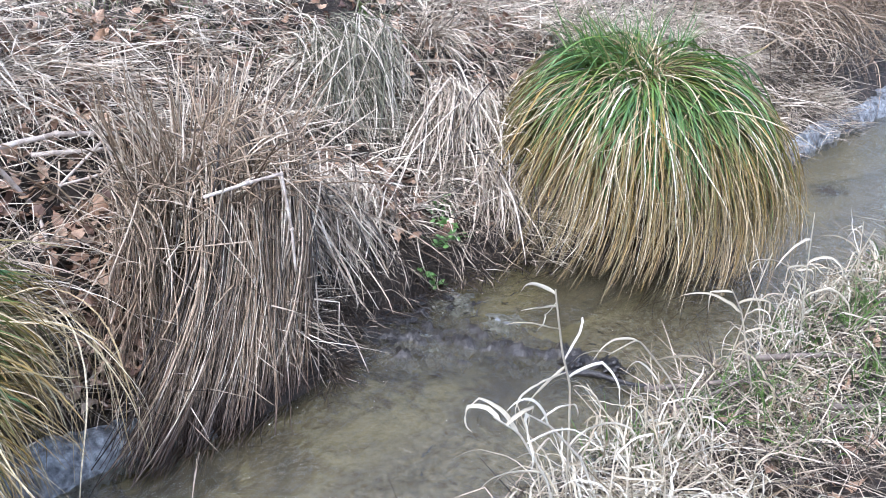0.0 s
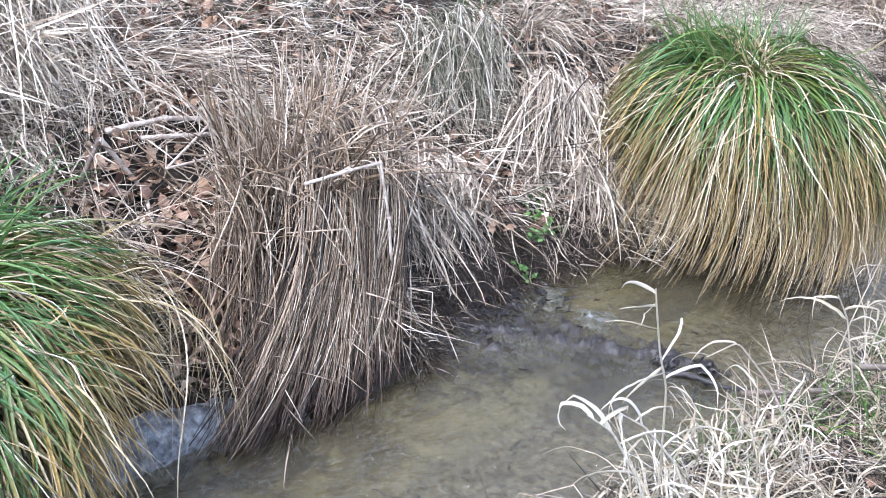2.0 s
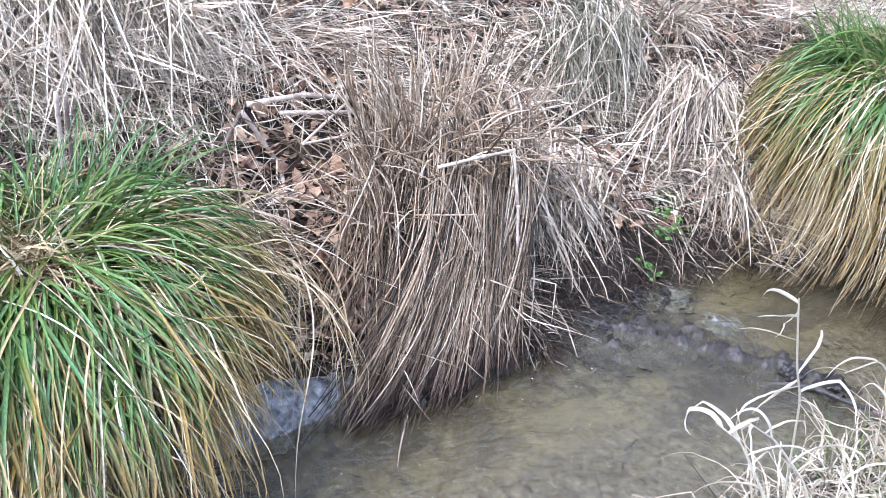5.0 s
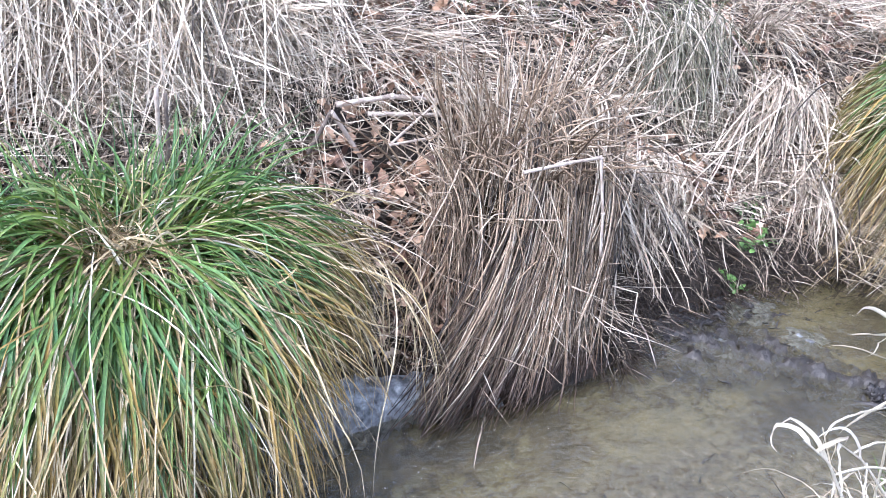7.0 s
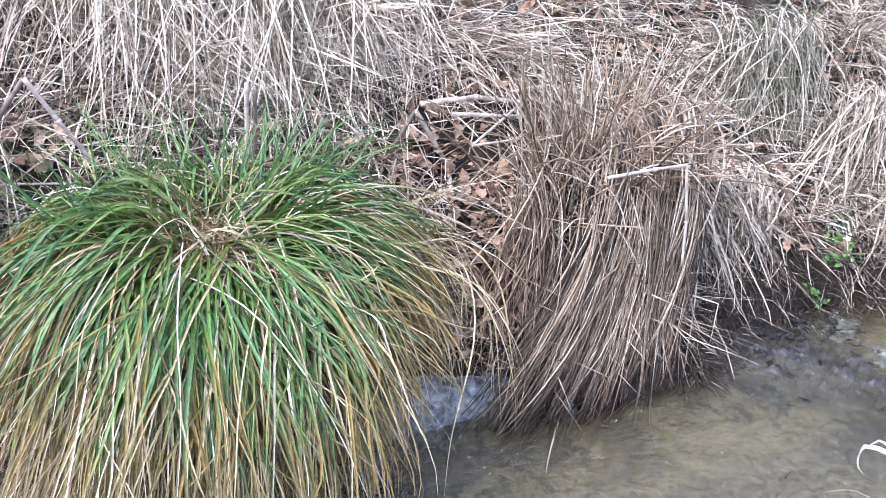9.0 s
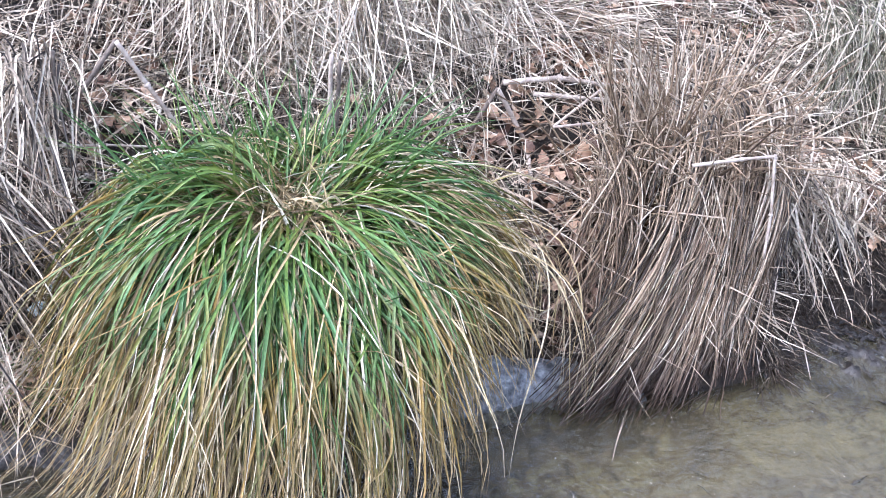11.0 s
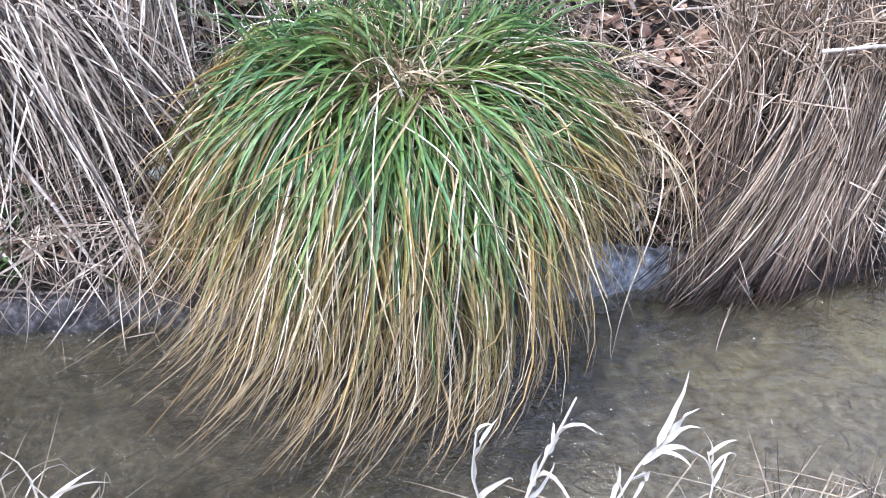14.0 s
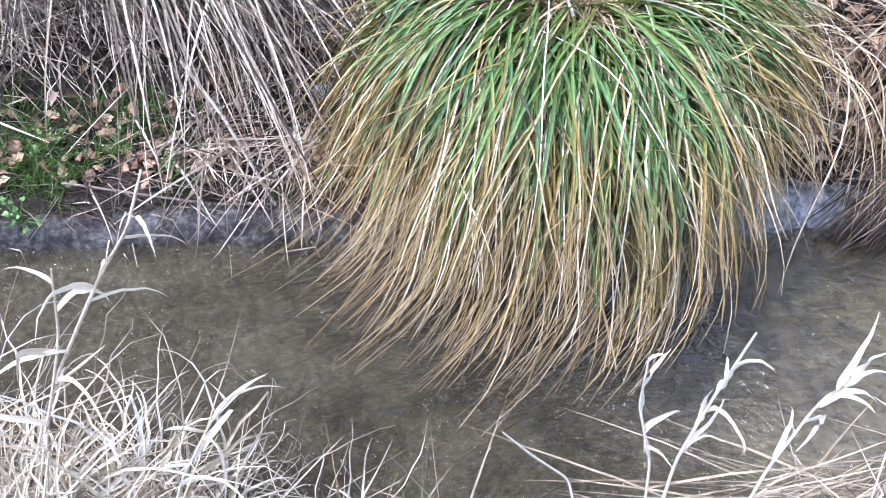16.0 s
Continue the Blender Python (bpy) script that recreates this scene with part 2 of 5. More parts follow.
    bsdf.inputs["Roughness"].default_value = 0.7
    rough = math_node(nodes, links, "MULTIPLY", noise_node(nodes, links, 30, 8, 0.75, pos), math_node(nodes, links, "SUBTRACT", 1.12, under.outputs[0]))
    bump(nodes, links, bsdf, rough, 1.0, 0.05)
    return mat


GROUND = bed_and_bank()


def water_material():
    """Shallow brook water: clear with some silt afloat, and a rippled gloss."""
    mat, nodes, links, bsdf, out = material("brook_water")
    pos = nodes.new("ShaderNodeTexCoord").outputs["Object"]
    stretch = nodes.new("ShaderNodeMapping")
    stretch.inputs["Scale"].default_value = (0.85, 1.15, 1.0)
    links.new(pos, stretch.inputs["Vector"])
    big = noise_node(nodes, links, 27, 3, 0.55, stretch.outputs[0], 0.6)
    small = noise_node(nodes, links, 66, 3, 0.6, stretch.outputs[0], 0.8)
    height = math_node(nodes, links, "ADD", big, math_node(nodes, links, "MULTIPLY", small, 0.22))
    # the brook runs quicker, in a riffle, past the lower tussock
    sep = nodes.new("ShaderNodeSeparateXYZ")
    links.new(pos, sep.inputs[0])
    riffle = nodes.new("ShaderNodeMapRange")
    riffle.inputs["From Min"].default_value, riffle.inputs["From Max"].default_value = 0.1, 0.9
    riffle.inputs["To Min"].default_value, riffle.inputs["To Max"].default_value = 4.5, 0.38
    links.new(sep.outputs[0], riffle.inputs["Value"])
    height = math_node(nodes, links, "MULTIPLY", height, riffle.outputs[0])
    b = nodes.new("ShaderNodeBump")
    b.inputs["Strength"].default_value, b.inputs["Distance"].default_value = 1.0, 0.036
    links.new(height, b.inputs["Height"])
    clear = nodes.new("ShaderNodeBsdfTransparent")
    clear.inputs["Color"].default_value = (0.93, 0.91, 0.78, 1)
    gloss = nodes.new("ShaderNodeBsdfGlossy")
    gloss.inputs["Roughness"].default_value = 0.04
    links.new(b.outputs["Normal"], gloss.inputs["Normal"])
    murk = nodes.new("ShaderNodeBsdfDiffuse")
    links.new(ramp(nodes, links, noise_node(nodes, links, 5, 4, 0.55, stretch.outputs[0], 0.5), [(0.35, (0.15, 0.128, 0.070)), (0.65, (0.36, 0.315, 0.19))]), murk.inputs["Color"])
    body = nodes.new("ShaderNodeMixShader")
    body.inputs[0].default_value = 0.13
    links.new(clear.outputs[0], body.inputs[1])
    links.new(murk.outputs[0], body.inputs[2])
    fres = nodes.new("ShaderNodeFresnel")
    fres.inputs["IOR"].default_value = 1.72
    links.new(b.outputs["Normal"], fres.inputs["Normal"])
    mix = nodes.new("ShaderNodeMixShader")
    links.new(fres.outputs[0], mix.inputs[0])
    links.new(body.outputs[0], mix.inputs[1])
    links.new(gloss.outputs[0], mix.inputs[2])
    links.new(mix.outputs[0], out.inputs["Surface"])
    return mat


WATER = water_material()


# ---- shape helpers ----
def wave(x, y, k, seed):
    """Smooth unevenness from a few crossing waves, about -1 to 1."""
    r = np.random.default_rng(seed)
    total = 0.0
    for i in range(5):
        a, f, p = r.uniform(0, 6.28), k * r.uniform(0.6, 1.8), r.uniform(0, 6.28)
        total = total + np.sin(f * (np.cos(a) * x + np.sin(a) * y) + p)
    return total / 3.0


BANK_Y = (-4000, -40, -6, 0.0, 0.8, 1.02, 1.14, 1.22, 1.34, 1.60, 1.92, 2.02, 2.07, 2.12, 2.30, 2.55, 3.0, 3.5, 4.2, 6.0, 60, 4000)
BANK_Z = (0.5, 0.5, 0.35, 0.24, 0.21, 0.16, 0.08, -0.03, -0.09, -0.115, -0.095, -0.05, 0.05, 0.11, 0.18, 0.29, 0.55, 0.76, 0.90, 1.0, 1.3, 1.5)


def bay(x):
    """How far the far water's edge lies back or forward along the brook."""
    x = np.asarray(x, float)
    return 0.20 / (1 + np.exp(-(x - 2.03) / 0.035)) - 0.15 / (1 + np.exp(-(x - 3.15) / 0.07)) - 0.06 * np.exp(-((x - 1.65) / 0.3) ** 2) + 0.02 * np.sin(2.1 * x) + 0.085 / (1 + np.exp(np.clip((x + 0.12) / 0.05, -50, 50)))


def ground(x, y):
    """Height of the ground: near bank, bed, far bank with its bay."""
    x, y = np.asarray(x, float), np.asarray(y, float)
    far = np.clip((y - 1.6) / 0.4, 0, 1)
    cape = 0.13 / (1 + np.exp(np.clip((x + 0.40) / 0.05, -50, 50))) * np.clip((1.55 - y) / 0.3, 0, 1)
    z = np.interp(y - bay(x) * far - cape, BANK_Y, BANK_Z)
    rough = np.where((y > 1.2) & (y < 2.08), 0.35, 1.0) * np.clip(8.0 / (1.0 + np.abs(x) * 0.5 + np.abs(y) * 0.5), 0, 1)
    return z + rough * (0.035 * wave(x, y, 4.0, 1) + 0.012 * wave(x, y, 17.0, 2))


def over_water(x, y):
    return np.maximum(ground(x, y), 0.002)


def link_mesh(name, verts, faces, mat, parent=None, label="", smooth=True):
    me = bpy.data.meshes.new(name)
    me.from_pydata([tuple(v) for v in verts], [], [tuple(f) for f in faces])
    me.polygons.foreach_set("use_smooth", [smooth] * len(me.polygons))
    me.materials.append(mat)
    ob = new(name, me)
    if parent is not None:
        ob.parent = parent
    if label:
        ob["label"] = label
    return ob


def part(name, bm, mat, parent, label=""):
    me = bpy.data.meshes.new(name)
    bm.to_mesh(me)
    bm.free()
    me.polygons.foreach_set("use_smooth", [True] * len(me.polygons))
    me.materials.append(mat)
    ob = new(name, me)
    ob.parent = parent
    if label:
        ob["label"] = label
    return ob


def thing(name, place, label, category, group=""):
    ob = new(name)
    ob.location = place
    return tagged(ob, label, category, group)


def grow(base, az, el0, el1, length, seg=8, power=1.3, curl=0.0, wobble=0.03, floor=None, lift=None, flow=0.0, kink=0.0, fall=1.0):
    """Lines of blades that leave base towards az, rising at el0 and ending at el1 (radians); they come to lie on the floor, and in water drift along -x; a share of them is snapped (kink)."""
    n = len(base)
    pos = np.array(base, float)
    pts = [pos.copy()]
    lift = np.zeros(n) if lift is None else lift
    snap = np.where(rng.random(n) < kink, rng.integers(2, seg, n), seg + 1)
    snap_e, snap_a = -rng.uniform(0.4, 1.8, n), rng.normal(0, 0.6, n)
    for i in range(seg):
        s = (i + 0.5) / seg
        e = el0 + (el1 - el0) * np.minimum(1.0, s / fall) ** power
        a = az + curl * s + np.where(i >= snap, snap_a, 0)
        e = e + np.where(i >= snap, snap_e, 0)
        d = np.stack([np.cos(e) * np.cos(a), np.cos(e) * np.sin(a), np.sin(e)], 1) + wobble * rng.standard_normal((n, 3))
        pos = pos + d * (np.asarray(length) / seg)[:, None]
        if floor is not None:
            h = floor(pos[:, 0], pos[:, 1]) + lift
            low = pos[:, 2] < h
            pos[:, 2] = np.where(low, h, pos[:, 2])
            if flow:
                wet = low & (h < 0.06)
                pos[:, 0] -= np.where(wet, flow * np.asarray(length) / seg, 0)
        pts.append(pos.copy())
    return np.stack(pts, 1)


def pieces(name, pts, width, mat, parent, origin, **more):
    """Blades that can be picked apart, each an object of its own."""
    tint = more.pop("tint", None)
    tint = rng.random(len(pts)) if tint is None else tint
    for i in range(len(pts)):
        blades(name, pts[i:i + 1], width[i:i + 1], mat, parent, origin, tint=tint[i:i + 1], **more)


def blades(name, pts, width, mat, parent=None, origin=(0, 0, 0), roll=0.6, fold=0.0, tube=False, tint=None, blunt=0.0, label=""):
    """One mesh of many blades along pts (n, rings, 3): flat or folded leaves, or thin round stems."""
    n, rings, _ = pts.shape
    tang = np.gradient(pts, axis=1)
    tang /= np.linalg.norm(tang, axis=2, keepdims=True) + 1e-9
    up = np.array([0.0, 0.0, 1.0]) + np.stack([0.2 * np.ones(n), 0.13 * np.ones(n), np.zeros(n)], 1)[:, None, :]
    side = np.cross(tang, up)
    side /= np.linalg.norm(side, axis=2, keepdims=True) + 1e-9
    nor = np.cross(side, tang)
    r = (rng.standard_normal(n) * roll)[:, None, None] + (rng.standard_normal(n) * roll * 0.8)[:, None, None] * np.linspace(0, 1, rings)[None, :, None]
    side, nor = side * np.cos(r) + nor * np.sin(r), nor * np.cos(r) - side * np.sin(r)
    s = np.linspace(0, 1, rings)
    w = (np.asarray(width) * np.ones(n))[:, None] * (np.minimum(1, 0.6 + 2.5 * s) * (blunt + (1 - blunt) * (1 - s ** (3.0 if blunt else 1.8))) + 0.04)[None, :] * 0.5
    w = w[:, :, None]
    pts = pts - np.asarray(origin)
    if tube:
        ring = [pts + w * (side * math.cos(a) + nor * math.sin(a)) for a in (0.5, 2.6, 4.7)]
        closed = True
    elif fold:
        ring = [pts - w * side + fold * w * nor, pts - fold * w * nor, pts + w * side + fold * w * nor]
        closed = False
    else:
        ring = [pts - w * side, pts + w * side]
        closed = False
    k = len(ring)
    verts = np.stack(ring, 2).reshape(-1, 3)
    spans = k if closed else k - 1
    i0 = (np.arange(n)[:, None, None] * rings + np.arange(rings - 1)[None, :, None]) * k
    j = np.arange(spans)[None, None, :]
    a, b = i0 + j, i0 + (j + 1) % k
    quads = np.stack([a, b, b + k, a + k], 3).reshape(-1, 4)
    me = bpy.data.meshes.new(name)
    me.vertices.add(len(verts))
    me.vertices.foreach_set("co", verts.astype(np.float32).ravel())
    me.loops.add(quads.size)
    me.loops.foreach_set("vertex_index", quads.astype(np.int32).ravel())
    me.polygons.add(len(quads))
    me.polygons.foreach_set("loop_start", np.arange(0, quads.size, 4, dtype=np.int32))
    me.update(calc_edges=True)
    me.polygons.foreach_set("use_smooth", np.ones(len(quads), bool))
    tint = rng.random(n) if tint is None else tint
    per_vert = np.stack([np.broadcast_to(tint[:, None, None], (n, rings, k)), np.broadcast_to(s[None, :, None], (n, rings, k))], 3).reshape(-1, 2)
    layer = me.uv_layers.new(name="UVMap")
    layer.data.foreach_set("uv", per_vert[quads.ravel()].astype(np.float32).ravel())
    me.materials.append(mat)
    ob = new(name, me)
    if parent is not None:
        ob.parent = parent
    else:
        ob.location = origin
    if n > 1:
        ob["kind"] = "stuff"
    if label:
        ob["label"] = label
    return ob


def tube_mesh(name, path, radii, mat, parent=None, origin=(0, 0, 0), sides=7, bumpy=0.12, label="", knots=()):
    """A round stalk or twig along a smoothed path, closed at both ends."""
    path = np.array(path, float)
    t = np.arange(len(path))
    m = max(8, 5 * len(path))
    tt = np.linspace(0, len(path) - 1, m)
    p = np.stack([np.interp(tt, t, path[:, i]) for i in range(3)], 1)
    for _ in range(1):
        p[1:-1] = 0.25 * p[:-2] + 0.5 * p[1:-1] + 0.25 * p[2:]
    rad = np.interp(tt, t, np.asarray(radii, float))
    tang = np.gradient(p, axis=0)
    tang /= np.linalg.norm(tang, axis=1, keepdims=True) + 1e-9
    ref = np.array([0.31, 0.22, 0.92]) if abs(tang[0, 2]) < 0.9 else np.array([1.0, 0.1, 0.1])
    side = np.cross(tang, ref)
    side /= np.linalg.norm(side, axis=1, keepdims=True) + 1e-9
    nor = np.cross(side, tang)
    verts, faces = [], []
    for i in range(m):
        for k in range(sides):
            a = 2 * math.pi * k / sides
            r = rad[i] * (1 + bumpy * (rng.random() - 0.5))
            verts.append(p[i] - np.asarray(origin) + r * (side[i] * math.cos(a) + nor[i] * math.sin(a)))
    for i in range(m - 1):
        for k in range(sides):
            k2 = (k + 1) % sides
            faces.append((i * sides + k, i * sides + k2, (i + 1) * sides + k2, (i + 1) * sides + k))
    faces.append(tuple(range(sides))[::-1])
    faces.append(tuple((m - 1) * sides + k for k in range(sides)))
    ob = link_mesh(name, verts, faces, mat, parent, label)
    if parent is None:
        ob.location = origin
    return ob


def lump(name, size, mat, parent=None, seed=1, rough=0.25, label="", flat=0.0):
    """An uneven lump with the half sizes given."""
    bm = bmesh.new()
    bmesh.ops.create_icosphere(bm, subdivisions=4, radius=1.0)
    for v in bm.verts:
        c = v.co * 2.2 + Vector((seed * 3.7, seed * 1.3, 0))
        f = 1 + rough * noise.noise(c) + 0.4 * rough * noise.noise(c * 3.1)
        v.co = Vector((v.co.x * size[0] * f, v.co.y * size[1] * f, max(v.co.z, -1 + flat) * size[2] * f))
    me = bpy.data.meshes.new(name)
    bm.to_mesh(me)
    bm.free()
    me.polygons.foreach_set("use_smooth", [True] * len(me.polygons))
    me.materials.append(mat)
    ob = new(name, me)
    if parent is not None:
        ob.parent = parent
    if label:
        ob["label"] = label
    return ob


# ---- ground, clay lip and water ----
def build_ground():
    xs = np.concatenate([[-4000, -600, -90, -25, -10, -6, -4, -3], np.arange(-2.5, 5.0, 0.04), np.arange(5.0, 9.0, 0.1), [9.5, 11, 14, 25, 90, 600, 4000]])
    ys = np.concatenate([[-4000, -600, -90, -25, -8, -3, -1.5], np.arange(-0.8, 4.2, 0.035), np.arange(4.2, 6.5, 0.15), [7, 9, 14, 30, 90, 600, 4000]])
    gx, gy = np.meshgrid(xs, ys, indexing="ij")
    z = ground(gx, gy)
    verts = np.stack([gx, gy, z], 2).reshape(-1, 3)
    ny = len(ys)
    i, j = np.meshgrid(np.arange(len(xs) - 1), np.arange(ny - 1), indexing="ij")
    a = (i * ny + j).ravel()
    faces = np.stack([a, a + ny, a + ny + 1, a + 1], 1)
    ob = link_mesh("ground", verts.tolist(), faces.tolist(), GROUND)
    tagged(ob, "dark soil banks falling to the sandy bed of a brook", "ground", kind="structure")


def build_clay(x0, x1, high, mat, label):
    """The pale clay lip that the brook has cut into the far bank."""
    section = ((-0.075, -0.02), (0.035, -0.008), (0.085, 0.008), (0.118, 0.04), (0.126, 0.09), (0.10, 0.2))
    xs = np.arange(x0, x1, 0.015)
    verts, faces = [], []
    for x in xs:
        end = min(1.0, (x - x0) / 0.2, (x1 - x) / 0.2)
        tall = high * (0.25 + 0.75 * end) * (1.0 + 0.22 * float(wave(x, 0.3, 3.0, 5)))
        for z, y in section:
            k = 0.014 * float(wave(x, z * 6, 11.0, 6)) + 0.011 * float(wave(x, z * 6, 37.0, 8)) + 0.008 * float(wave(x, z * 9, 95.0, 9))
            verts.append((x, 2.035 + float(bay(x)) + y + k, z * (tall if z > 0 else 1) + 0.4 * k))
    m = len(section)
    for i in range(len(xs) - 1):
        for j in range(m - 1):
            a = i * m + j
            faces.append((a, a + m, a + m + 1, a + 1))
    ob = link_mesh("bank_lip", verts, faces, mat)
    tagged(ob, label, "bank", kind="structure")


def build_water():
    xs = np.concatenate([[-60, -12], np.arange(-4, 10, 0.25), [14, 60]])
    ys = np.linspace(1.0, 2.5, 9)
    verts = [(x, y, 0.0) for x in xs for y in ys]
    faces = [(i * 9 + j, (i + 1) * 9 + j, (i + 1) * 9 + j + 1, i * 9 + j + 1) for i in range(len(xs) - 1) for j in range(8)]
    ob = link_mesh("water", verts, faces, WATER)
    tagged(ob, "shallow clear brownish brook water with small ripples", "water", kind="structure")


build_ground()
build_clay(-2.6, 0.42, 0.52, CLAY, "cut lip of wet dark grey clay along the far bank")
build_clay(0.35, 1.5, 0.68, CLAY_PALE, "cut lip of pale blue-grey clay beside the tussock")
build_clay(4.3, 9.0, 0.95, CLAY_PALE, "cut lip of pale blue-grey clay along the far bank")
build_water()


# ---- sedge tussocks ----
def bezier(p0, p1, p2, p3, seg):
    """Cubic curves through n sets of four points, as (n, seg + 1, 3)."""
    u = np.linspace(0, 1, seg + 1)[None, :, None]
    return p0[:, None] * (1 - u) ** 3 + 3 * p1[:, None] * u * (1 - u) ** 2 + 3 * p2[:, None] * u ** 2 * (1 - u) + p3[:, None] * u ** 3


def sway(pts, r, amount):
    """Bend each line softly by its own slow waves, growing towards the end."""
    n, m, _ = pts.shape
    u = np.linspace(0, 1, m)[None, :, None]
    for k in (1.0, 2.3, 4.1):
        phase, size = r.uniform(0, 6.28, (n, 1, 3)), r.normal(0, amount / k, (n, 1, 3))
        pts = pts + size * u * (np.sin(k * 3.0 * u + phase) - np.sin(phase) * (1 - u))
    return pts


def gather(pts, r, cell, pull):
    """Draw leaves whose ends are neighbours together into locks."""
    key = np.floor(pts[:, -1, :2] / cell + r.uniform(0, 1, 2)).astype(int)
    _, which = np.unique(key, axis=0, return_inverse=True)
    which = which.ravel() * 2 + r.integers(0, 2, len(pts))
    u = np.linspace(0, 1, pts.shape[1])[:, None]
    out = pts.copy()
    for k in np.unique(which):
        i = np.where(which == k)[0]
        if len(i) > 1:
            mean = pts[i].mean(0, keepdims=True)
            out[i] = pts[i] + (mean - pts[i]) * (pull * u ** 2)
    return out


def tussock(place, heart, crown, foot, count, seed, label, front, lift_side=0.27, stout=1.0):
    """A big tussock sedge: fibrous stool, a long crown, leaves that arch over and hang to the water in a skirt, dead leaves between and young ones upright.
    crown: half sizes of the crown; foot: middle and half sizes (upstream, downstream, near, far) of the ring on which the skirt ends."""
    r = np.random.default_rng(seed)
    x0, y0 = place
    z0 = float(ground(x0, y0))
    t = thing("sedge_tussock", (x0, y0, z0), label, "tussock", "tussock sedges by the brook")
    o = np.array([x0, y0, z0])
    lump("stool", (crown[0] + 0.12, crown[1] + 0.10, heart - z0 - 0.02), STOOL, t, seed, 0.3)
    fx, fy, up_r, down_r, near_r, far_r = foot

    def hang(n, name, mat, rise, size, end, wid, label, tint=None, single=0, crossing=0.36, rim=(0.0, 1.0), heavy=1.0, seg=14, flare=0.16, lock=0.6):
        az = r.uniform(-math.pi, math.pi, n)
        q = np.sqrt(r.uniform(rim[0], rim[1], n))
        turn = az + r.normal(0, 0.75, n)
        base = np.stack([x0 + crown[0] * q * np.cos(turn), y0 + crown[1] * q * np.sin(turn), heart - 0.10 * q ** 2 + r.normal(0, 0.02, n)], 1)
        aim = az + r.normal(0, crossing, n)
        u = r.uniform(*size, n) * (1 - 0.14 * np.clip(np.cos(aim + 0.75), 0, 1) ** 4)
        fxs = np.where(np.cos(aim) > 0, up_r, down_r) * u
        fys = np.where(np.sin(aim) > 0, far_r, near_r) * u
        tip = np.stack([fx + fxs * np.cos(aim), fy + fys * np.sin(aim), np.zeros(n)], 1)
        # over the brook the leaves hang to the water, over the bank they end in the air or on the straw
        land = np.clip((np.cos(aim) - 0.25) / 0.45, 0, 1)
        low = np.maximum(ground(tip[:, 0], tip[:, 1]), 0.0) + 0.015
        tip[:, 2] = np.maximum(r.uniform(*end, n) * (1 - 0.3 * land) + lift_side * land * r.uniform(0.7, 1.2, n), low)
        ahead = np.clip(np.cos(az - front), 0, 1)
        h1 = r.uniform(*rise, n) * (1 - 0.72 * ahead)
        out = tip - base
        p1 = base + out * np.array([0.45, 0.45, 0.0]) * (0.8 + 0.3 * r.random(n))[:, None]
        p1[:, 2] = base[:, 2] + h1
        drop = base[:, 2] - tip[:, 2]
        p2 = tip.copy()
        p2[:, :2] -= (flare * r.uniform(0.3, 1.6, n) * (1 + 0.8 * np.clip(-np.cos(aim), 0, 1)))[:, None] * out[:, :2]
        p2[:, 2] = tip[:, 2] + np.maximum(0.05, drop * r.uniform(0.55, 1.15, n) * heavy + 0.4 * h1)
        pts = bezier(base, p1, p2, tip, seg)
        pts = sway(pts, r, 0.032)
        pts = gather(pts, r, 0.085, lock)
        # the current draws the ends downstream
        wet = np.clip((0.30 - pts[:, :, 2]) / 0.30, 0, 1)
        pts[:, :, 0] -= (0.09 + 0.15 * r.random(n))[:, None] * wet ** 2
        pts[:, :, 2] = np.maximum(pts[:, :, 2], np.where(pts[:, :, 1] < 2.06, 0.006, ground(pts[:, :, 0], pts[:, :, 1]) + 0.01))
        snapped = np.where(r.random(n) < 0.10)[0]
        for i in snapped:
            at = r.integers(5, seg - 2)
            turned = np.array(Euler((r.normal(0, 0.5), r.normal(0, 0.5), r.normal(0, 0.5))).to_matrix())
            pts[i, at:] = pts[i, at] + (pts[i, at:] - pts[i, at]) @ turned.T * 0.8
        w = r.uniform(*wid, n) * stout
        tint = r.random(n) if tint is None else tint
        if single:
            # the leaves that face the near bank are pieces of their own
            pick = np.where(np.sin(az) < -0.2)[0][:single]
            pieces("leaf", pts[pick], w[pick], mat, t, o, roll=0.5, fold=0.35, tint=tint[pick], blunt=0.12)
            keep = np.setdiff1d(np.arange(n), pick)
            pts, w, tint = pts[keep], w[keep], tint[keep]
        return blades(name, pts, w, mat, t, o, roll=0.5, fold=0.35, tint=tint, label=label, blunt=0.12)

    k = count / 100.0
    # the low tints put the shade between the leaves into their colour
    hang(int(12 * k), "brown_leaves", RUSH, (0.0, 0.1), (0.55, 0.85), (0.0, 0.25), (0.004, 0.008), "old brown leaves underneath, coloured darker for shade", tint=r.uniform(0.0, 0.35, int(12 * k)), rim=(0.6, 1.0))
    hang(int(22 * k), "skirt_leaves", SEDGE, (0.02, 0.16), (0.74, 1.0), (0.0, 0.16), (0.0042, 0.0080), "long leaves with ochre ends hanging to the water", rim=(0.4, 1.0), heavy=1.05, lock=0.8)
    hang(int(30 * k), "green_leaves", SEDGE, (0.05, 0.30), (0.70, 1.04), (-0.02, 0.42), (0.0048, 0.0098), "arching green leaves with ochre ends", single=170)
    hang(int(9 * k), "short_leaves", SEDGE_YOUNG, (0.02, 0.16), (0.50, 0.92), (0.22, 0.52), (0.0048, 0.0095), "bright green leaves round the heart", tint=r.uniform(0.1, 0.85, int(9 * k)), crossing=0.45, lock=0.3)
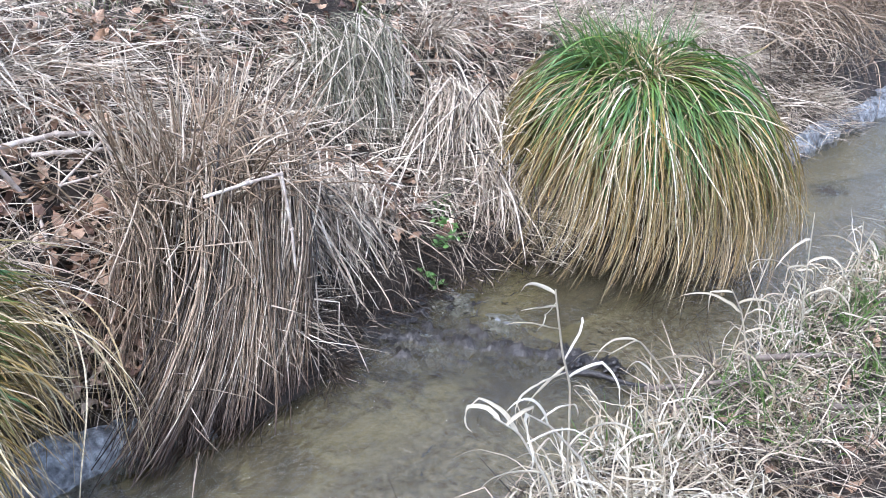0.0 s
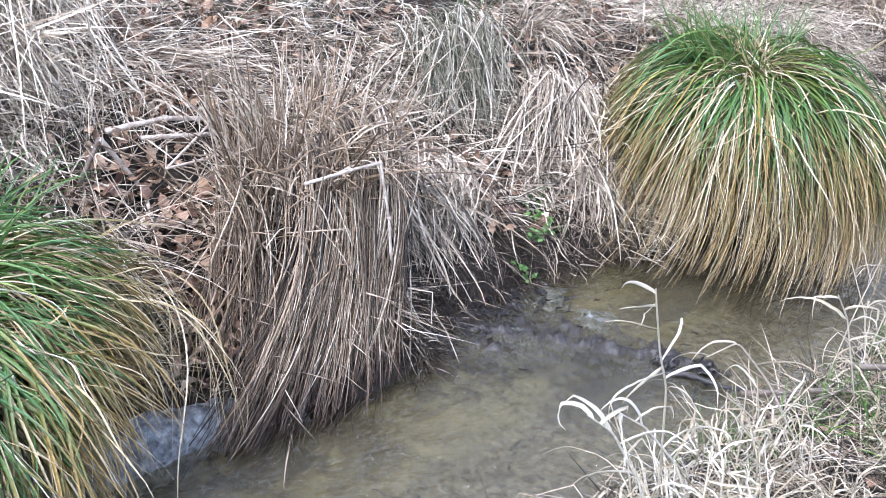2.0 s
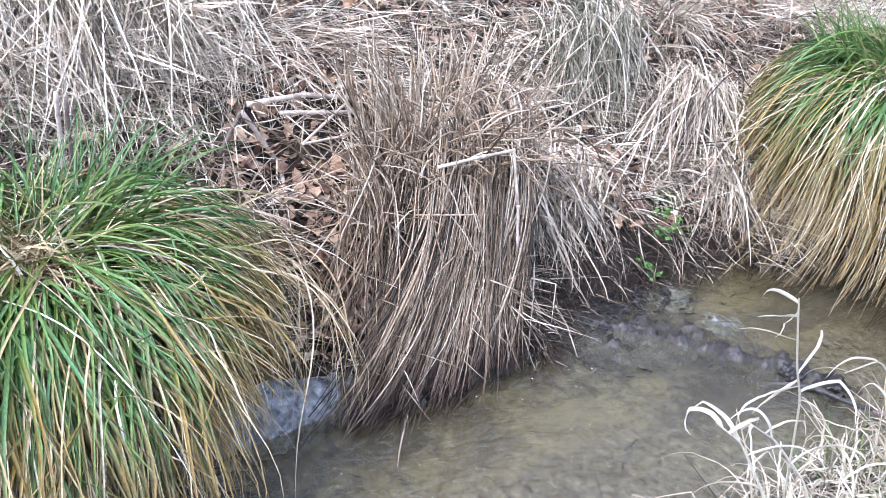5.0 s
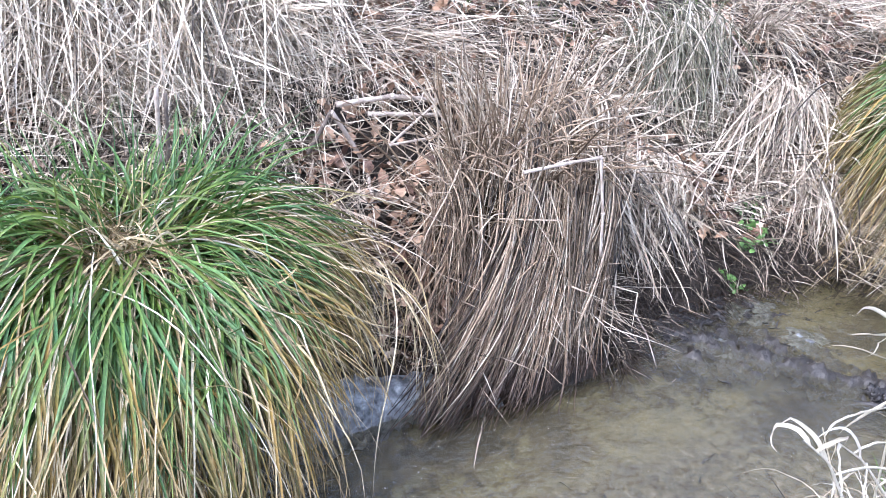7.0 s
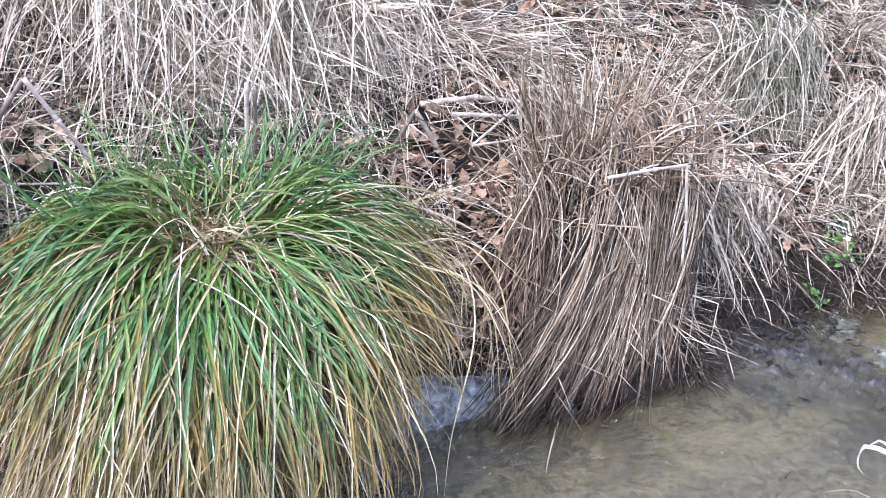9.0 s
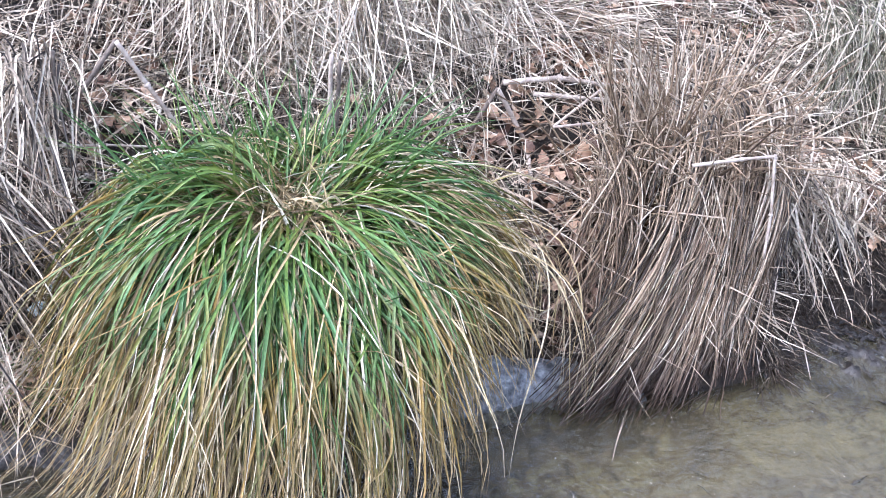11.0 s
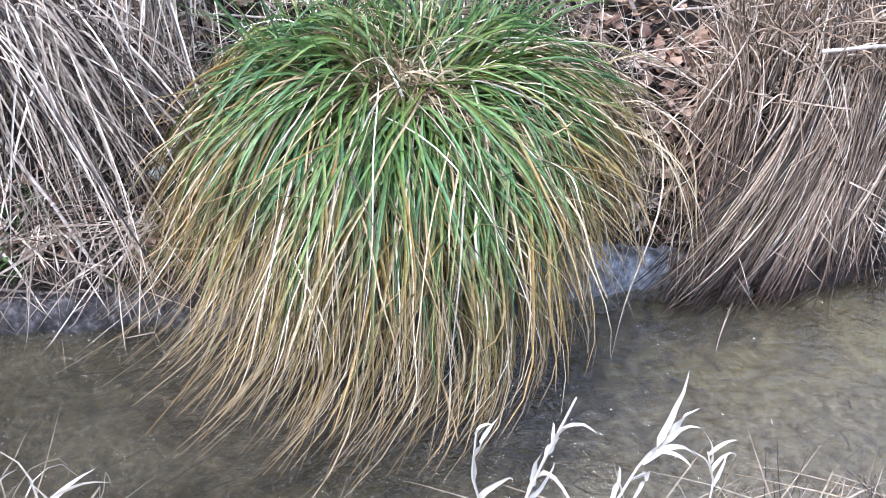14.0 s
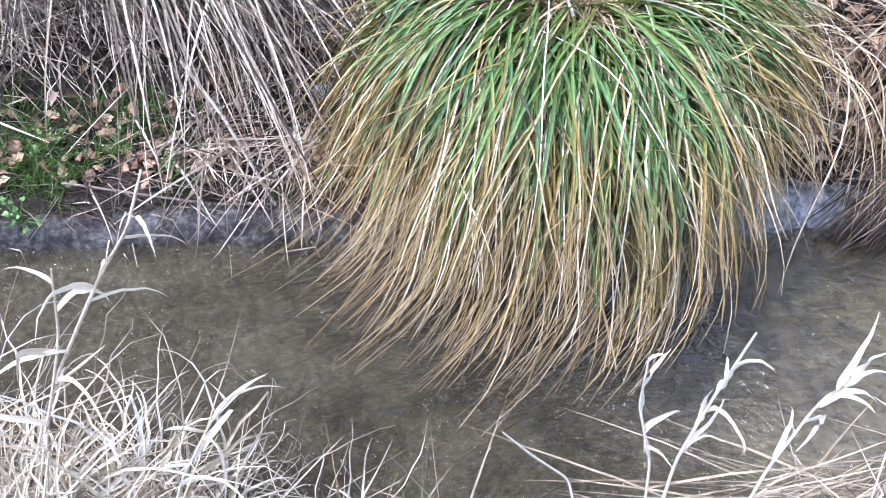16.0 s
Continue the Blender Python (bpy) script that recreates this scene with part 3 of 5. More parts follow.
    hang(int(18 * k), "dead_leaves", SEDGE_DRY, (0.02, 0.26), (0.66, 1.06), (-0.02, 0.40), (0.0032, 0.0066), "straw-coloured dead leaves", single=90, tint=np.clip(r.normal(0.56, 0.24, int(18 * k)), 0, 1), crossing=0.38, lock=0.35)
    hang(int(9 * k), "ochre_leaves", SEDGE_DRY, (0.0, 0.15), (0.80, 1.06), (0.0, 0.12), (0.0034, 0.0062), "thin ochre leaf ends over the water", tint=r.uniform(0.05, 0.42, int(9 * k)), rim=(0.5, 1.0), heavy=1.05, lock=0.8)
    hang(int(2.5 * k), "crossing_leaves", SEDGE_DRY, (0.05, 0.25), (0.7, 1.08), (0.0, 0.35), (0.004, 0.0075), "pale dead leaves lying across the others", tint=r.uniform(0.6, 1.0, int(2.5 * k)), crossing=0.9, lock=0.0)
    # young upright leaves out of the crown
    n = int(5.5 * k)
    back = np.array([math.cos(front), math.sin(front)])
    base = np.stack([x0 + r.uniform(-1.15, 1.0, n) * crown[0], y0 + r.uniform(-0.4, 1.2, n) * crown[1], np.full(n, heart - 0.02)], 1)
    az = np.arctan2(base[:, 1] - y0 + 0.05, base[:, 0] - x0) + r.normal(0, 0.6, n)
    pts = grow(base, az, np.radians(r.uniform(40, 84, n)), np.radians(r.uniform(-20, 65, n)), r.uniform(0.14, 0.42, n), seg=7, wobble=0.03, kink=0.1)
    blades("upright_leaves", pts, r.uniform(0.005, 0.010, n), SEDGE_YOUNG, t, o, roll=0.7, fold=0.35, tint=np.clip(r.normal(0.45, 0.25, n), 0, 1), label="young upright green leaves")
    n = 280
    knot = r.uniform(-1, 1, (12, 2))[r.integers(0, 12, n)]
    base = np.stack([x0 + 0.9 * crown[0] * knot[:, 0] + r.normal(0, 0.03, n), y0 + 0.7 * crown[1] * knot[:, 1] - 0.03 + r.normal(0, 0.025, n), np.full(n, heart - 0.01)], 1)
    pts = grow(base, r.uniform(0, 6.28, n), np.radians(r.uniform(10, 85, n)), np.radians(r.uniform(-70, 60, n)), r.uniform(0.06, 0.22, n), seg=6, wobble=0.07, kink=0.4)
    blades("withered_leaves", pts, r.uniform(0.003, 0.010, n), SEDGE_DRY, t, o, roll=1.0, fold=0.3, tint=np.clip(r.normal(0.34, 0.3, n), 0, 1), label="withered pale leaves in the heart")
    # a matted white lock of dead leaves on the downstream shoulder
    n = 60
    base = np.stack([x0 - 0.62 * crown[0] + r.normal(0, 0.05, n), y0 - 0.25 * crown[1] + r.normal(0, 0.03, n), heart - 0.03 + r.uniform(0, 0.05, n)], 1)
    pts = grow(base, math.pi + 0.55 + r.normal(0, 0.25, n), np.radians(r.uniform(-10, 25, n)), np.radians(r.uniform(-60, -25, n)), r.uniform(0.10, 0.22, n), seg=7, wobble=0.04)
    blades("white_lock", pts, r.uniform(0.004, 0.008, n), SEDGE_DRY, t, o, roll=0.6, fold=0.3, tint=r.uniform(0.6, 1.0, n), label="matted white lock of dead leaves")
    # thin strands that trail down the upstream side
    n = 24
    start = np.stack([x0 + crown[0] + r.uniform(0.1, 0.3, n), y0 - r.uniform(0.05, 0.22, n), heart - r.uniform(0.02, 0.15, n)], 1)
    end = np.stack([fx + up_r * r.uniform(0.72, 1.08, n), fy - r.uniform(0.08, 0.42, n), r.uniform(0.01, 0.2, n)], 1)
    p2 = end + np.stack([-0.02 * np.ones(n), 0.02 * np.ones(n), r.uniform(0.15, 0.35, n)], 1)
    pts = sway(bezier(start, 0.5 * (start + end) + np.array([0.08, 0.0, 0.25]), p2, end, 12), r, 0.02)
    blades("trailing_leaves", pts, r.uniform(0.0025, 0.0052, n), SEDGE_DRY, t, o, roll=0.5, fold=0.35, tint=r.uniform(0.25, 0.85, n), blunt=0.12, label="thin straw-coloured trailing leaves")
    # leaf ends that stream under the surface
    n = 520
    a = r.uniform(-math.pi, -0.3, n)
    base = np.stack([fx + (up_r - 0.1) * np.cos(a) * r.uniform(0.3, 1.0, n), fy + near_r * np.sin(a) * r.uniform(0.3, 0.88, n), r.uniform(-0.05, -0.012, n)], 1)
    pts = grow(base, math.pi + 0.12 + r.normal(0, 0.16, n), np.zeros(n), np.zeros(n), r.uniform(0.15, 0.55, n), seg=7, wobble=0.04, curl=r.normal(0, 0.3, n))
    pts[:, :, 2] = np.clip(pts[:, :, 2], -0.06, -0.01)
    pts = gather(pts, r, 0.12, 0.7)
    blades("drowned_leaves", pts, r.uniform(0.003, 0.007, n), RUSH, t, o, roll=0.4, tint=r.uniform(0, 0.15, n), label="dark drowned leaf ends under the water")
    return t


tussock((0.50, 2.29), 0.57, (0.30, 0.15), (0.48, 2.20, 0.69, 0.66, 0.76, 0.50), 4100, 3, "large green tussock sedge with ochre leaf ends trailing in the brook", -1.7)
tussock((3.96, 2.24), 0.68, (0.24, 0.20), (3.94, 2.18, 0.72, 0.82, 0.82, 0.60), 4600, 4, "large green tussock sedge with yellow leaf ends over the water", -2.55, 0.05, 1.15)


# ---- brown clump of dead stems ----
def brown_clump():
    r = np.random.default_rng(11)
    x0, y0 = 1.75, 2.50
    z0 = float(ground(x0, y0))
    o = np.array([x0, y0, z0])
    t = thing("dead_rush_clump", o, "brown dead clump of stems hanging into the brook", "rush clump")
    lump("stool", (0.24, 0.17, 0.22), STOOL, t, 5, 0.3)

    def stems(name, pts, w, tint, single, label, mat=RUSH):
        pieces("stem", pts[:single], w[:single], mat, t, o, tube=True, blunt=0.5, tint=tint[:single])
        blades(name, pts[single:], w[single:], mat, t, o, tube=True, blunt=0.5, tint=tint[single:], label=label)

    n = 680
    base = np.stack([x0 + 0.03 + r.normal(0, 0.09, n), y0 + r.normal(0.02, 0.07, n), np.full(n, z0 + 0.03)], 1)
    az = np.arctan2(base[:, 1] - y0, base[:, 0] - x0) + r.normal(0, 1.0, n)
    pts = grow(base, az, np.radians(r.uniform(60, 92, n)), np.radians(r.uniform(10, 90, n)), r.uniform(0.22, 0.70, n), seg=8, wobble=0.03, curl=r.normal(0, 0.5, n), kink=0.38)
    stems("stem_thicket", pts, r.uniform(0.004, 0.0085, n), np.clip(r.normal(0.74, 0.24, n), 0, 1), 120, "upright broken brown stems")

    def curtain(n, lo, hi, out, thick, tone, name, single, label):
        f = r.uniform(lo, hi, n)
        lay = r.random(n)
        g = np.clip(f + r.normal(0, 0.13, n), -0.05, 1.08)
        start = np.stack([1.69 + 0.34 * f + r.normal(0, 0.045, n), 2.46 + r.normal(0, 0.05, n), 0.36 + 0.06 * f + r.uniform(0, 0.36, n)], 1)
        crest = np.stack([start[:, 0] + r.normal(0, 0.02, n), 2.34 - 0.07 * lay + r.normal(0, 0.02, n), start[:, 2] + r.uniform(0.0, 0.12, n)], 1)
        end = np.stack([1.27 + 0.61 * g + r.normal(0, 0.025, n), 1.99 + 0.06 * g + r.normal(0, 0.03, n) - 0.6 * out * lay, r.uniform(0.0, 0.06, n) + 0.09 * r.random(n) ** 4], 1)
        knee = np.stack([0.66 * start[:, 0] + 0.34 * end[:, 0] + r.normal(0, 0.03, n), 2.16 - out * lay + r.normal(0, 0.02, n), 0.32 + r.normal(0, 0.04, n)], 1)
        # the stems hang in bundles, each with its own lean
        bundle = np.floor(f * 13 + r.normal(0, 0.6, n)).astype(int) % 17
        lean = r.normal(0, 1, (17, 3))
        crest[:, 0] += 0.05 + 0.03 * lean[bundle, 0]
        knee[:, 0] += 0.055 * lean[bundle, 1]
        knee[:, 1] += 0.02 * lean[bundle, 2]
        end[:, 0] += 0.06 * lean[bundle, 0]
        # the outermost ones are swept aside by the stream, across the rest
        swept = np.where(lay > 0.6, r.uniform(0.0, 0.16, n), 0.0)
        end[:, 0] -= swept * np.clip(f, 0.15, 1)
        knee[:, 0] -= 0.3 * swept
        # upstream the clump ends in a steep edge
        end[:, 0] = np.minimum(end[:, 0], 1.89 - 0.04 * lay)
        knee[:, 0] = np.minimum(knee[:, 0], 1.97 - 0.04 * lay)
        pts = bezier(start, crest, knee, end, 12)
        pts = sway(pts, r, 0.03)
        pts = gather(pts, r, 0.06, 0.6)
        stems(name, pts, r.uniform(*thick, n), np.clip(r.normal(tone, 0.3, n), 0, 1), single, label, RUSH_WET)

    # inner layer toned darker, so shade behind the outer stems is in its colour
    curtain(300, 0.0, 1.0, 0.0, (0.003, 0.007), 0.30, "inner_foliage", 0, "brown inner stems, coloured darker for shade")
    curtain(860, 0.0, 1.0, 0.06, (0.003, 0.0072), 0.68, "stem_curtain", 180, "brown stems hanging down to the water")
    # broken stems lying across one another where the clump bends over
    n = 300
    base = np.stack([x0 + r.normal(0.03, 0.15, n), 2.33 + r.normal(0, 0.06, n), r.uniform(0.30, 0.72, n)], 1)
    pts = grow(base, r.uniform(0, 6.28, n), np.radians(r.uniform(-35, 60, n)), np.radians(r.uniform(-75, 30, n)), r.uniform(0.08, 0.28, n), seg=6, wobble=0.02, kink=0.3)
    blades("crossing_foliage", pts, r.uniform(0.0035, 0.007, n), RUSH, t, o, tube=True, blunt=0.5, tint=np.clip(r.normal(0.78, 0.2, n), 0, 1), label="broken tan stems lying crosswise")
    # loose stems that sag between the clump and the tussock
    n = 100
    start = np.stack([r.uniform(1.44, 1.66, n), 2.50 + r.normal(0, 0.06, n), r.uniform(0.40, 0.66, n)], 1)
    end = np.stack([1.20 + 0.30 * r.random(n), 2.12 + r.normal(0, 0.07, n), np.full(n, 0.0)], 1)
    end[:, 2] = over_water(end[:, 0], end[:, 1]) + r.uniform(0.0, 0.12, n)
    mid = 0.5 * (start + end)
    pts = bezier(start, mid + np.array([0.05, -0.02, 0.16]), mid + np.array([0.0, -0.03, -0.04]), end, 10)
    blades("loose_foliage", sway(pts, r, 0.035), r.uniform(0.003, 0.006, n), RUSH, t, o, tube=True, blunt=0.5, tint=np.clip(r.normal(0.6, 0.25, n), 0, 1), label="loose brown stems sagging to one side")
    # ends washed out along the water
    n = 160
    base = np.stack([r.uniform(1.3, 1.75, n), r.uniform(1.96, 2.06, n), r.uniform(0.0, 0.03, n)], 1)
    pts = grow(base, math.pi + 0.5 + r.normal(0, 0.25, n), np.radians(r.uniform(-12, 4, n)), np.zeros(n), r.uniform(0.06, 0.2, n), seg=6, wobble=0.05)
    blades("washed_foliage", pts, r.uniform(0.003, 0.006, n), RUSH, t, o, tube=True, tint=r.uniform(0.0, 0.25, n), label="dark wet stem ends lying on the water")
    n = 190
    base = np.stack([x0 + r.normal(0.02, 0.17, n), y0 - 0.12 + r.normal(0, 0.10, n), z0 + r.uniform(0.05, 0.42, n)], 1)
    pts = grow(base, r.uniform(0, 6.28, n), np.radians(r.uniform(-10, 70, n)), np.radians(r.uniform(-60, 20, n)), r.uniform(0.08, 0.30, n), seg=6, wobble=0.02, floor=over_water, kink=0.25)
    blades("tangled_leaves", pts, r.uniform(0.003, 0.0065, n), STRAW, t, o, roll=1.0, tint=r.uniform(0.15, 0.75, n), label="pale tangled dry leaves")


brown_clump()


# ---- dry grass on both banks ----
def mat_of_grass(name, centres, per, lengths, widths, mat, label, seed, down=1.0, rise=(-8, 40), lift=0.06, seg=7, spread=0.05, fold=0.0, pale=0.0, sag=0.0):
    """Dry grass in tufts whose blades fall over towards the brook and lie on one another."""
    r = np.random.default_rng(seed)
    c = np.repeat(np.asarray(centres, float), per, axis=0)
    n = len(c)
    tuft_az = np.repeat(r.normal(-1.57, 0.6, len(centres)), per)
    x, y = c[:, 0] + r.normal(0, spread, n), c[:, 1] + r.normal(0, spread, n)
    swept = r.random(n) < 0.72 * down
    az = np.where(swept, tuft_az + r.normal(0, 0.5, n), r.uniform(0, 6.28, n))
    z = ground(x, y)
    base = np.stack([x, y, z], 1)
    high = np.repeat(r.uniform(0.4, 1.2, len(centres)), per)
    up = np.radians(r.uniform(*rise, n)) * high
    if sag:
        up = np.where(swept, np.radians(r.uniform(-35, 30, n)), up)
        base[:, 2] += np.where(swept, r.uniform(0, sag, n), 0)
    pts = grow(base, az, up, up - np.radians(r.uniform(-8, 22, n)), r.uniform(*lengths, n) * np.sqrt(high), seg=seg, power=1.1,
               curl=r.normal(0, 0.10, n), wobble=0.009, floor=over_water, lift=r.uniform(0.0, lift, n), kink=0.25)
    tone = np.repeat(r.normal(0, 0.14, len(centres)), per)
    tint = np.clip(r.beta(0.75, 0.8, n) + tone + pale, 0, 1)
    ob = blades(name, pts, r.uniform(*widths, n), mat, None, (0, 0, 0), roll=0.9, fold=fold, tint=tint)
    return tagged(ob, label, "dry grass", kind="stuff")


def scatter(n, x0, x1, y0, y1, seed):
    r = np.random.default_rng(seed)
    return np.stack([r.uniform(x0, x1, n), r.uniform(y0, y1, n)], 1)


far_bank = scatter(980, -2.2, 6.5, 2.2, 4.5, 21)
bare = (far_bank[:, 0] > -1.25) & (far_bank[:, 0] < -0.45) & (far_bank[:, 1] < 2.5)
bay_edge = (far_bank[:, 0] > 1.95) & (far_bank[:, 0] < 3.2) & (far_bank[:, 1] < 2.46)
gap = (far_bank[:, 0] > 0.85) & (far_bank[:, 0] < 1.5) & (far_bank[:, 1] < 2.95) & (np.arange(len(far_bank)) % 5 < 2)
cavity = (far_bank[:, 0] > 1.2) & (far_bank[:, 0] < 1.85) & (far_bank[:, 1] > 2.55) & (far_bank[:, 1] < 3.12) & (np.arange(len(far_bank)) % 4 > 0)
litter = (far_bank[:, 0] > -0.3) & (far_bank[:, 0] < 0.35) & (far_bank[:, 1] > 2.5) & (far_bank[:, 1] < 3.4) & (np.arange(len(far_bank)) % 2 > 0)
far_bank = far_bank[~(bare | bay_edge | gap | cavity | litter)]
mat_of_grass("dry_grass", far_bank, 46, (0.10, 0.38), (0.0028, 0.0074), STRAW, "bleached dry grass lying matted down the far bank", 22, sag=0.10, pale=0.1)
loose = np.concatenate([scatter(330, -1.8, 5.0, 2.45, 4.1, 311), scatter(90, 0.2, 1.8, 2.9, 3.6, 312)])
loose = loose[~((loose[:, 0] > 1.45) & (loose[:, 0] < 2.05) & (loose[:, 1] < 2.8))]
mat_of_grass("loose_straw", loose, 11, (0.12, 0.36), (0.003, 0.0068), STRAW, "loose bleached straws lying crosswise on the far bank", 313, down=0.9, rise=(-10, 25), lift=0.10, pale=0.28, sag=0.16, spread=0.12)
fringe = scatter(190, -2.2, 6.5, 2.14, 2.36, 23)
fringe = fringe[(fringe[:, 0] > 0.2) & ~((fringe[:, 0] > 1.95) & (fringe[:, 0] < 3.1))]
mat_of_grass("bank_fringe", fringe, 40, (0.12, 0.30), (0.0025, 0.0055), STRAW, "dry grass hanging over the edge of the far bank", 24, rise=(-5, 45))
near_bank = scatter(230, 0.75, 5.0, 0.2, 1.14, 25)
mat_of_grass("dry_grass", near_bank, 40, (0.08, 0.30), (0.002, 0.005), STRAW, "dry grass matted on the near bank", 26, down=0.3, rise=(-5, 40), lift=0.05, pale=-0.12)
near_bank = scatter(110, -1.9, 0.1, 0.2, 1.16, 27)
mat_of_grass("dry_grass", near_bank, 42, (0.12, 0.34), (0.002, 0.005), STRAW, "pale dry grass matted on the near bank", 28, down=0.3, rise=(0, 45), lift=0.06)


def ribbons(name, n, spots, lengths, widths, rise, label, seed, pale=0.62, mat=None, curl=1.2, hover=0.03):
    """Broad bleached leaves that curl over one another."""
    r = np.random.default_rng(seed)
    c = np.asarray(spots)[r.integers(0, len(spots), n)]
    x, y = c[:, 0] + r.normal(0, 0.05, n), c[:, 1] + r.normal(0, 0.03, n)
    base = np.stack([x, y, ground(x, y) + r.uniform(0, hover, n)], 1)
    up = np.radians(r.uniform(*rise, n))
    pts = grow(base, r.uniform(0, 6.28, n), up, up - np.radians(r.uniform(10, 170, n)), r.uniform(*lengths, n) * r.uniform(0.5, 1.0, n), seg=11, power=r.uniform(0.7, 2.0, n), curl=r.normal(0, curl, n), wobble=0.13,
               floor=over_water, lift=r.uniform(0.0, 0.07, n), kink=0.55)
    return tagged(blades(name, pts, r.uniform(*widths, n), mat or REED, roll=1.0, fold=0.35, tint=np.clip(r.normal(pale, 0.26, n), 0, 1)), label, "dry grass", kind="stuff")


ribbons("reed_litter", 1000, scatter(90, 1.75, 4.6, 0.45, 1.16, 301), (0.08, 0.32), (0.0025, 0.007), (-5, 75), "bleached curling reed leaves matted on the near bank", 302, 0.42)
ribbons("reed_litter", 520, scatter(24, 1.66, 2.35, 0.66, 1.12, 303), (0.10, 0.36), (0.003, 0.0085), (10, 85), "white curling reed leaves heaped on the near bank", 304, 0.7)
ribbons("reed_litter", 220, scatter(12, 2.9, 4.4, 0.95, 1.18, 305), (0.14, 0.42), (0.003, 0.008), (25, 88), "pale reed leaves standing over the near edge of the brook", 306, 0.6)
ribbons("reed_litter", 1900, scatter(70, -1.25, -0.40, 0.90, 1.30, 307), (0.20, 0.66), (0.003, 0.009), (10, 85), "pale curling reed leaves on the near edge of the brook", 308, 0.6)
ribbons("reed_litter", 300, scatter(18, -0.5, -0.12, 0.90, 1.16, 309), (0.12, 0.40), (0.003, 0.008), (10, 80), "pale curling reed leaves on the near edge of the brook", 310, 0.6)
edge_r = np.random.default_rng(34)
n = 230
base = np.stack([edge_r.uniform(0.45, 1.4, n), edge_r.uniform(1.0, 1.24, n), edge_r.uniform(0.05, 0.12, n)], 1)
base[:, 2] = np.maximum(base[:, 2], ground(base[:, 0], base[:, 1]) + 0.02)
pts = grow(base, np.where(edge_r.random(n) < 0.5, 0.0, math.pi) + edge_r.normal(0, 0.3, n), edge_r.normal(0.08, 0.12, n), edge_r.normal(-0.05, 0.1, n), edge_r.uniform(0.12, 0.45, n), seg=7, wobble=0.03, kink=0.25)
tagged(blades("fallen_straw", pts, edge_r.uniform(0.0025, 0.006, n), REED, tint=edge_r.uniform(0.0, 0.65, n)), "long pale straws lying along the near edge of the brook", "dry grass", kind="stuff")
lip_straw = scatter(60, -1.8, 0.1, 2.12, 2.34, 41)
mat_of_grass("fallen_straw", lip_straw, 7, (0.06, 0.22), (0.0025, 0.005), STRAW, "grey rotting straw lying on the clay lip", 42, down=0.5, pale=-0.2, rise=(-4, 6), lift=0.015)
short_grass = scatter(70, 0.05, 0.8, -0.6, 0.98, 43)
mat_of_grass("short_grass", short_grass, 34, (0.05, 0.16), (0.002, 0.005), STRAW, "short trodden dry grass on the near bank", 44, down=0.2, rise=(-5, 50), lift=0.03)
ring = np.concatenate([scatter(420, -4.5, 9.5, -3.2, 0.15, 45), scatter(300, -4.5, 9.5, 4.4, 6.6, 46), scatter(90, -4.5, -2.0, 2.25, 4.5, 47), scatter(110, 6.4, 9.5, 2.4, 4.5, 48), scatter(60, -4.5, -1.8, 0.1, 1.12, 49), scatter(110, 4.9, 9.5, 0.1, 1.12, 50)])
mat_of_grass("outer_grass", ring, 34, (0.15, 0.5), (0.003, 0.007), STRAW, "dry grass on the land around the brook", 51, down=0.2, rise=(-5, 45), lift=0.05, seg=5, spread=0.14)
heap = scatter(100, 0.42, 1.25, 3.1, 4.0, 52)
mat_of_grass("straw_heap", heap, 44, (0.2, 0.48), (0.003, 0.0082), STRAW, "thick heap of bleached straw sagging down the far bank", 53, down=1.2, rise=(-5, 45), lift=0.07, pale=0.55, sag=0.26)
heap = scatter(44, -1.1, -0.2, 2.62, 3.2, 54)
mat_of_grass("straw_heap", heap, 50, (0.18, 0.42), (0.0022, 0.0058), STRAW, "grey heap of straw above the clay lip", 55, rise=(-5, 60), lift=0.07, pale=0.06, sag=0.2)


# ---- tufts of dry and grey-green grass on the far bank ----
def droop_tuft(x, y, up, n, lengths, mat, label, seed, toward=-1.57, width=(0.003, 0.006), round_about=0.35, spread=0.05, rise=(10, 80), end=(-90, -45), pale=0.5, single=24, lay=0.45):
    r = np.random.default_rng(seed)
    z = float(ground(x, y))
    o = np.array([x, y, z])
    t = thing("grass_tuft", o, label, "grass tuft", "grass tufts on the far bank")
    base = np.stack([x + r.normal(0, spread, n), y + r.normal(0, spread, n), np.full(n, z + up) - r.uniform(0, up + 0.01, n) * 0.6], 1)
    az = np.where(r.random(n) < round_about, r.uniform(0, 6.28, n), toward + r.normal(0, 0.6, n))
    up = np.radians(r.uniform(*rise, n))
    down = np.where(r.random(n) < lay, up - np.radians(r.uniform(5, 50, n)), np.radians(r.uniform(*end, n)))
    pts = grow(base, az, up, down, r.uniform(*lengths, n), seg=9, power=0.8, curl=r.normal(0, 0.25, n), wobble=0.025,
               floor=over_water, lift=r.uniform(0.0, 0.05, n), kink=0.22)
    w, tint = r.uniform(*width, n), np.clip(r.normal(pale, 0.32, n), 0, 1)
    pieces("blade", pts[:single], w[:single], mat, t, o, roll=0.8, fold=0.25, tint=tint[:single])
    blades("foliage", pts[single:], w[single:], mat, t, o, roll=0.8, fold=0.25, tint=tint[single:])
    return t


